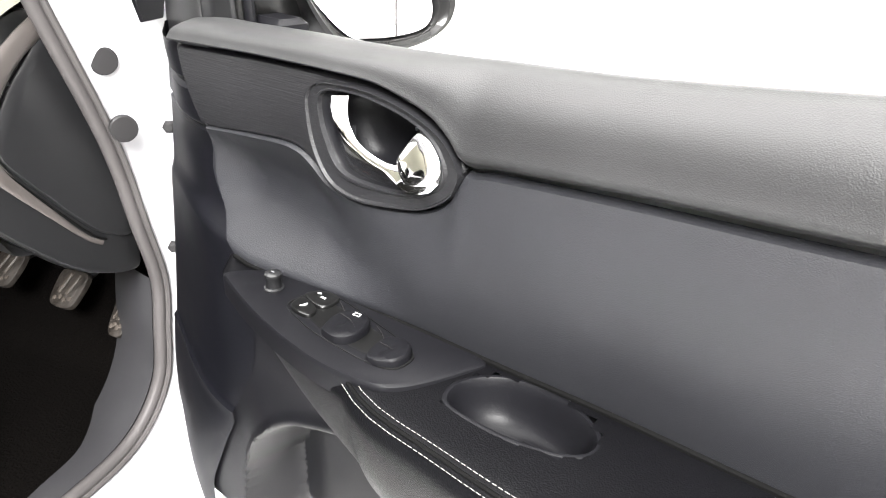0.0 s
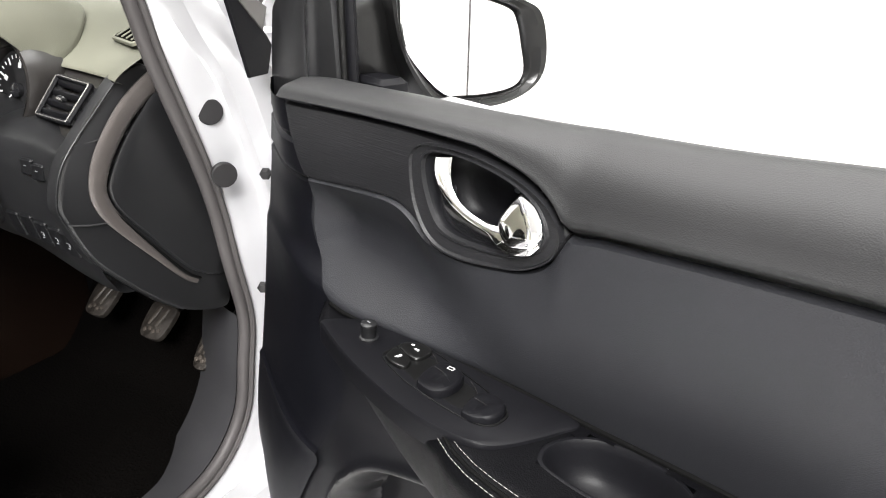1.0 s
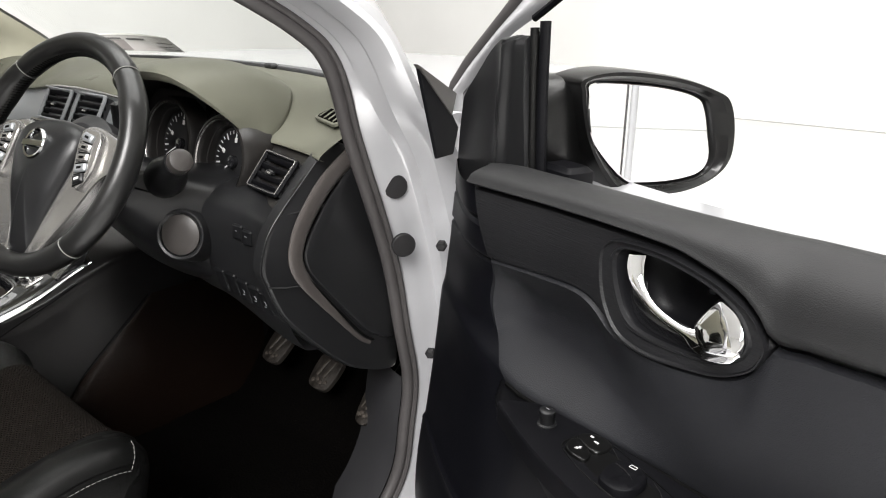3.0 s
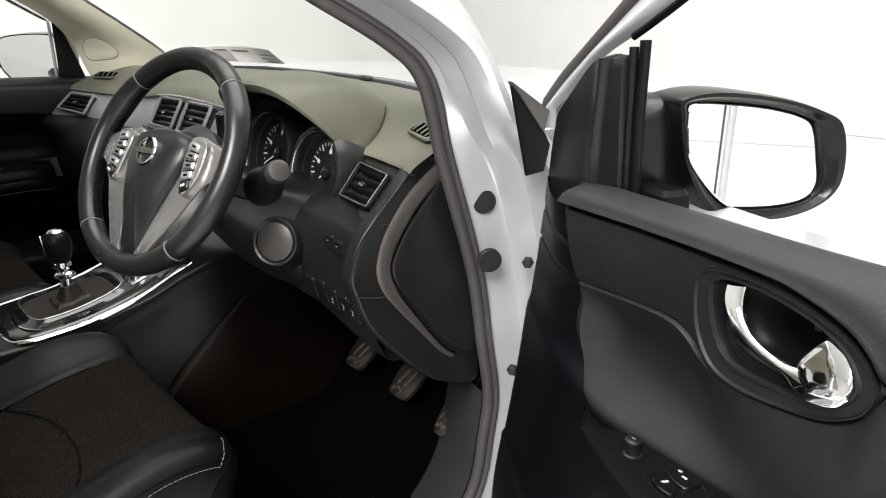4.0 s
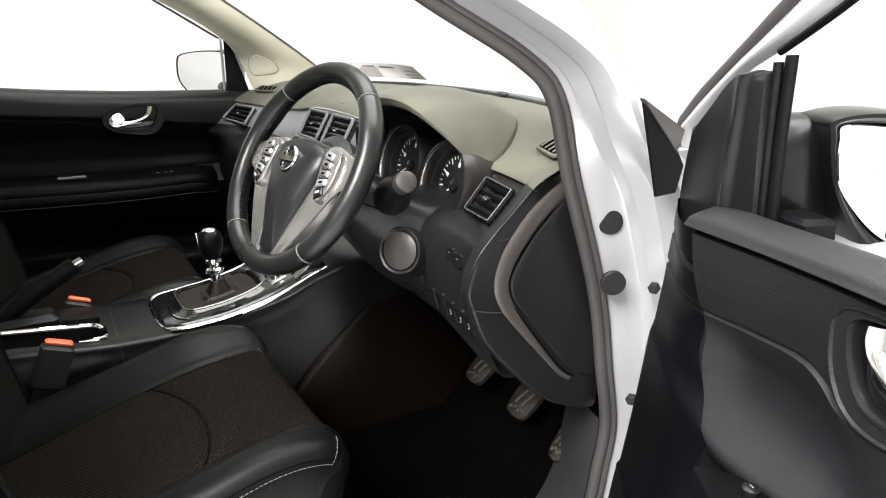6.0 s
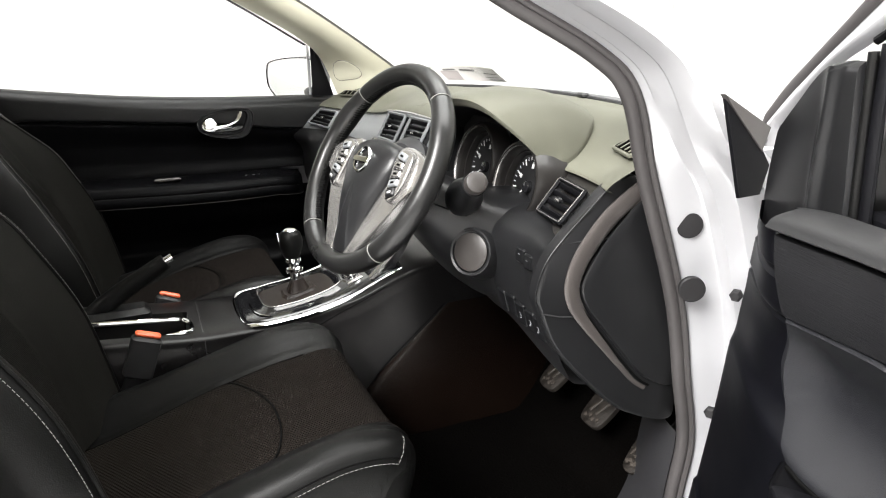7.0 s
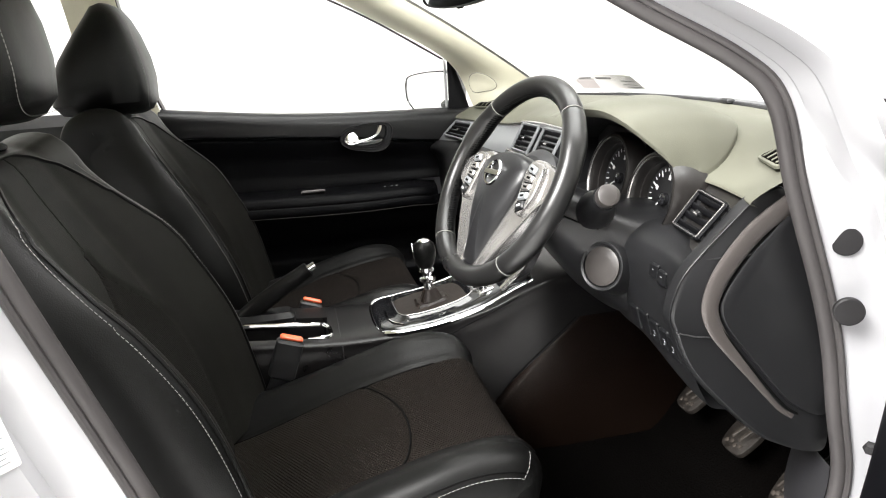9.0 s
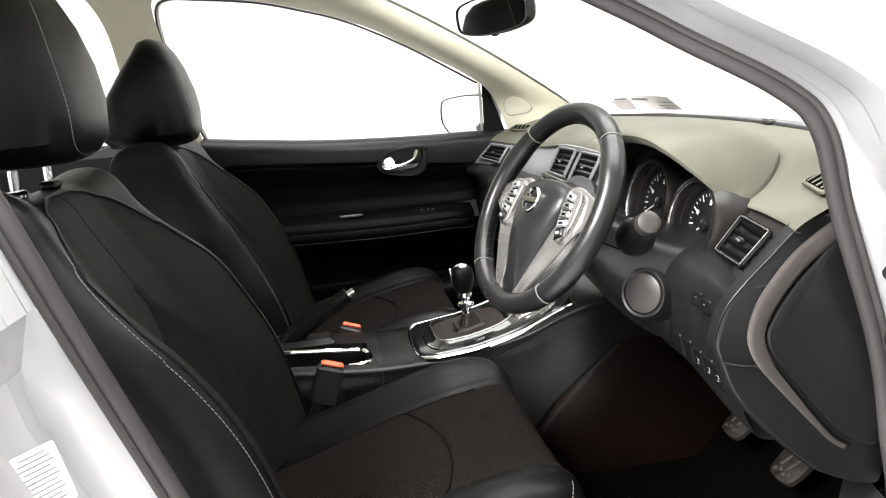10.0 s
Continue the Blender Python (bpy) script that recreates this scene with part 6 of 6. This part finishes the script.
frame_o = closed([(0.0, -0.116), (0.040, -0.115), (0.064, -0.106), (0.070, -0.090), (0.0715, -0.05), (0.070, 0.0), (0.062, 0.026), (0.045, 0.038), (0.0, 0.042), (-0.045, 0.038), (-0.062, 0.026), (-0.070, 0.0), (-0.0715, -0.05), (-0.070, -0.090), (-0.064, -0.106), (-0.040, -0.115)], 5)


def lifted(k, h):
    """A loop between the outer (0) and the inner (1) outline, h above the console."""
    return [Vector((*p.lerp(q, k), console_top(p.lerp(q, k).y) + h)) for p, q in zip(surround_o, frame_o)]
gear_plate = part("gear_surround", loft([lifted(k, h) for k, h in ((0.0, -0.012), (0.0, 0.003), (0.08, 0.007), (0.2, 0.0085), (0.55, 0.0095), (0.80, 0.0115), (0.93, 0.0175), (1.0, 0.0185), (1.06, 0.0150), (1.10, 0.004))], False), GLOSS, console, "piano black gear surround with a raised rim")
for s in (-1, 1):
    strip_line = rom([(s * 0.0, -0.166, 0), (s * 0.052, -0.164, 0), (s * 0.089, -0.154, 0), (s * 0.105, -0.131, 0), (s * 0.109, -0.06, 0), (s * 0.113, 0.03, 0), (s * 0.118, 0.105, 0), (s * 0.119, 0.150, 0)], 6)
    part("chrome_edge", tube([Vector((p.x, p.y, console_top(p.y) + 0.0015)) for p in strip_line], lambda t: 0.0030 + 0.0045 * smooth(0.22, 0.36, t) - 0.0045 * smooth(0.62, 0.95, t), 10, flat=0.75, side=(0, 0, 1)), CHROME, gear_plate, "polished chrome side edge")
part("rim_line", tube([Vector((p.x, p.y, p.z + 0.0006)) for p in (*lifted(0.97, 0.0185), lifted(0.97, 0.0185)[0])], 0.0012, 6), SATIN, gear_plate)
part("nose_line", tube(rom([(0.0, -0.138, console_top(-0.138) + 0.0115), (0.045, -0.137, console_top(-0.137) + 0.0115), (0.074, -0.128, console_top(-0.128) + 0.0115), (0.090, -0.112, console_top(-0.112) + 0.010)], 5), 0.0016, 6), CHROME, gear_plate)
rings = []
centre = Vector((0.0, -0.038))
for k, h in ((1.02, 0.010), (0.93, 0.004), (0.80, 0.002), (0.62, 0.008), (0.50, 0.007), (0.38, 0.017), (0.28, 0.016), (0.20, 0.030), (0.15, 0.040)):
    rings.append([Vector((*(centre + (p - centre) * k * (1 + 0.035 * math.sin(7 * i) * (k < 0.8))), console_top(p.y) * k + console_top(-0.038) * (1 - k) + h)) for i, p in enumerate(frame_o)])
part("gaiter", loft(rings), GAITER, console, "soft brown black leather gear gaiter")
gear = thing("gear_lever", "chrome and leather gear lever on a black gaiter", "gear lever", pose(0.0, -0.040, 0.584, 0, -3, 0) @ Matrix.Scale(1.14, 4))
part("shaft", tube([(0, 0, 0.0), (0, -0.002, 0.05)], 0.009, 14), CHROME, gear)
part("collar", lathe([(0.013, 0.028), (0.0155, 0.031), (0.0155, 0.036), (0.012, 0.039)], pose(0, -0.001, 0), 24), CHROME, gear)
part("collar", lathe([(0.012, 0.046), (0.0145, 0.049), (0.013, 0.055)], pose(0, -0.002, 0), 24), CHROME, gear)
part("knob", lathe([(0.010, 0.052), (0.0155, 0.060), (0.0205, 0.075), (0.0215, 0.088), (0.0185, 0.100), (0.012, 0.106)], pose(0, -0.003, 0), 28), HIDE, gear, "black leather gear knob")
part("knob_top", lathe([(0.0130, 0.1052), (0.0120, 0.1065), (0.008, 0.1090), (0.001, 0.1098)], pose(0, -0.003, 0), 28), CHROME, gear, "chrome knob cap")
part("knob_strip", box((0.006, 0.003, 0.03), pose(0, -0.0235, 0.088, 6), 0.001), CHROME, gear)
dial = thing("rotary_dial", "small chrome rotary controls ahead of the gear lever", "dial", pose(0.052, 0.066, 0.604, 20))
for x in (-0.03, 0.0):
    part("dial_knob", lathe([(0.014, 0), (0.014, 0.010), (0.012, 0.014), (0.004, 0.015)], pose(x, 0, 0), 24), CHROME, dial)
part("dial_plate", box((0.075, 0.035, 0.006), pose(-0.015, 0, -0.001), 0.002), SATIN, dial)

brake = thing("handbrake", "black handbrake lever with a chrome release button", "handbrake", pose(-0.04, -0.412, 0.562))
part("grip", tube(rom([(0, -0.05, -0.02), (0, 0.01, 0.03), (0, 0.06, 0.062), (0, 0.105, 0.088), (0, 0.128, 0.102)], 4), lambda t: 0.021 - 0.005 * t, 16, flat=0.8, side=(1, 0, 0)), HIDE, brake, "black leather grip")
part("release_button", tube([(0, 0.126, 0.101), (0, 0.142, 0.109)], 0.008, 14), CHROME, brake)
part("brake_boot", box((0.06, 0.14, 0.03), pose(0, 0.02, 0.005), 0.01), PLASTIC_LOW, brake)

for x, y, z, tip in ((0.148, -0.330, 0.588, 4), (-0.135, -0.285, 0.560, -4)):
    buckle = thing("seat_belt_buckle", "black belt buckle with an orange-red press button", "belt buckle", pose(x, y, z, -20, tip, 0), "belt buckles")
    shell = part("shell", box((0.026, 0.050, 0.085), pose(0, 0, -0.041), 0.008), MATTE, buckle)
    part("slot", box((0.005, 0.038, 0.004), pose(-0.008, 0, 0.0008), 0.001), SEAM, shell)
    part("press_button", box((0.014, 0.042, 0.009), pose(0.002, 0.0, 0.003), 0.003), ORANGE, buckle, "orange-red press button")
    part("stem", tube([(0, 0, -0.07), (0, -0.004, -0.12), (0, -0.02, -0.20)], 0.018, 10, flat=0.45, side=(1, 0, 0)), MATTE, buckle)

# ---- pedals ----
for x, y, z, w, h, rot, nm in ((0.318, 0.395, 0.430, 0.058, 0.062, 42, "clutch"), (0.448, 0.405, 0.415, 0.060, 0.062, 42, "brake"), (0.588, 0.385, 0.415, 0.036, 0.07, 50, "accelerator")):
    ped = thing("pedal", "worn ribbed %s pedal" % nm, "pedal", pose(x, y, z, rot, 0, 0), "pedals")
    outline = closed([(-w * 0.36, h * 0.52), (w * 0.36, h * 0.52), (w * 0.52, h * 0.30), (w * 0.46, -h * 0.34), (w * 0.26, -h * 0.54), (-w * 0.26, -h * 0.54), (-w * 0.46, -h * 0.34), (-w * 0.52, h * 0.30)], 3)
    pad = part("pad", plate(outline, -0.005, 0.005, 0.0025), PEDALM, ped, "scuffed rubber pad")
    for i in range(2):
        part("rib", box((w * 0.11, h * 0.62, 0.005), pose(-w * 0.14 + w * 0.30 * i, h * 0.12, 0.006, 0, 0, -14), 0.002), STEEL, pad, "worn bright bar")
    for i in range(4):
        part("stud", lathe([(0.0042, 0.0), (0.0040, 0.0022), (0.0020, 0.0030), (0.0005, 0.0030)], pose(-w * 0.26 + w * 0.17 * i, -h * 0.34 + 0.004 * (i % 2), 0.0045), 10), STEEL, pad)
    part("pedal_arm", tube([(0, 0.01, -0.004), (0, 0.04, -0.03), (0, 0.16, -0.05), (0, 0.25, 0.0)], 0.007, 8), MATTE, ped)

# ---- inside mirror, dash card, windscreen ----
rear_mirror = thing("inside_mirror", "black framed rear-view mirror below the windscreen header", "rear-view mirror", pose(0.018, 0.050, 1.195, 90, 0, 22.3) @ pose(0, 0, 0, 4.5, 0, 0))
mo = closed([(-0.118, 0.0), (-0.112, 0.026), (-0.07, 0.036), (0.0, 0.039), (0.07, 0.036), (0.112, 0.026), (0.118, 0.0), (0.108, -0.022), (0.06, -0.032), (0.0, -0.035), (-0.06, -0.032), (-0.108, -0.022)], 4)
rings = [[Vector((p.x * k, p.y * k, z)) for p in mo] for k, z in ((0.90, 0.001), (0.96, 0.004), (1.0, 0.0), (1.0, -0.012), (0.85, -0.03), (0.5, -0.04))]
part("mirror_shell", loft(rings), PLASTIC_LOW, rear_mirror)
part("mirror_glass", plate([p * 0.91 for p in mo], -0.002, 0.0015, 0.0005), MIRROR, rear_mirror, "rear-view mirror glass", sharp=4)
part("mirror_stem", tube([(0, 0.0, -0.035), (0.0, 0.05, -0.06), (0.0, 0.10, -0.05)], 0.012, 12), PLASTIC_LOW, rear_mirror)
part("mirror_switch", box((0.02, 0.008, 0.006), pose(0, -0.034, -0.006), 0.002), GLOSS, rear_mirror)

card = thing("printed_card", "pale grey printed card leaning against the windscreen", "printed card", pose(-0.30, 0.51, 0.968))
lean = [Vector(p) - Vector((-0.30, 0.51, 0.968)) for p in ((-0.426, 0.478, 0.967), (-0.165, 0.545, 0.967), (-0.184, 0.512, 1.0), (-0.537, 0.478, 1.0))]


def on_card(a, b):
    """A point of the sheet, a across and b up, bowed along its upper edge."""
    p = lean[0].lerp(lean[1], a).lerp(lean[3].lerp(lean[2], a), b)
    return p + Vector((0, 0.012 * b * math.sin(math.pi * a), 0.006 * b * math.sin(math.pi * a)))


def print_area(a0, a1, b0, b1, lift=0.0012):
    return patch(lambda a, b: on_card(a0 + (a1 - a0) * a, b0 + (b1 - b0) * b) + Vector((0.0010, -lift, 0.0004)), 8, 4, 0.0002)
sheet = part("sheet", patch(on_card, 20, 10, 0.0006), CARD, card)
part("print", print_area(0.14, 0.40, 0.04, 0.62), GREYINK, sheet, "grey rounded print")
for a0, a1, b0, b1 in ((0.20, 0.38, 0.66, 0.74), (0.44, 0.66, 0.62, 0.72), (0.78, 0.97, 0.50, 0.55), (0.76, 0.95, 0.26, 0.30), (0.80, 0.98, 0.10, 0.14)):
    part("print_bar", print_area(a0, a1, b0, b1, 0.0016), PRINTM, sheet)
part("white_edge", print_area(0.02, 0.98, 0.90, 0.98), PAPER, sheet)

# ---- standing pipe beside the car, seen in the door mirror ----
stand = thing("lamp_stand", "pale grey upright pipe stand on the studio floor", "stand", pose(4.0, 0.50, 0))
part("pole", lathe([(0.020, 0.01), (0.020, 1.2), (0.024, 1.21), (0.024, 1.25), (0.016, 1.26), (0.016, 3.0)], None, 16), PAINT, stand)
part("base", lathe([(0.22, 0.0), (0.22, 0.012), (0.20, 0.02), (0.035, 0.03)], None, 28), PAINT, stand)
part("hose", tube([(-0.02, -0.036, 0.05), (-0.02, -0.036, 1.2), (-0.02, -0.036, 2.9)], 0.006, 8), RUBBER, stand)
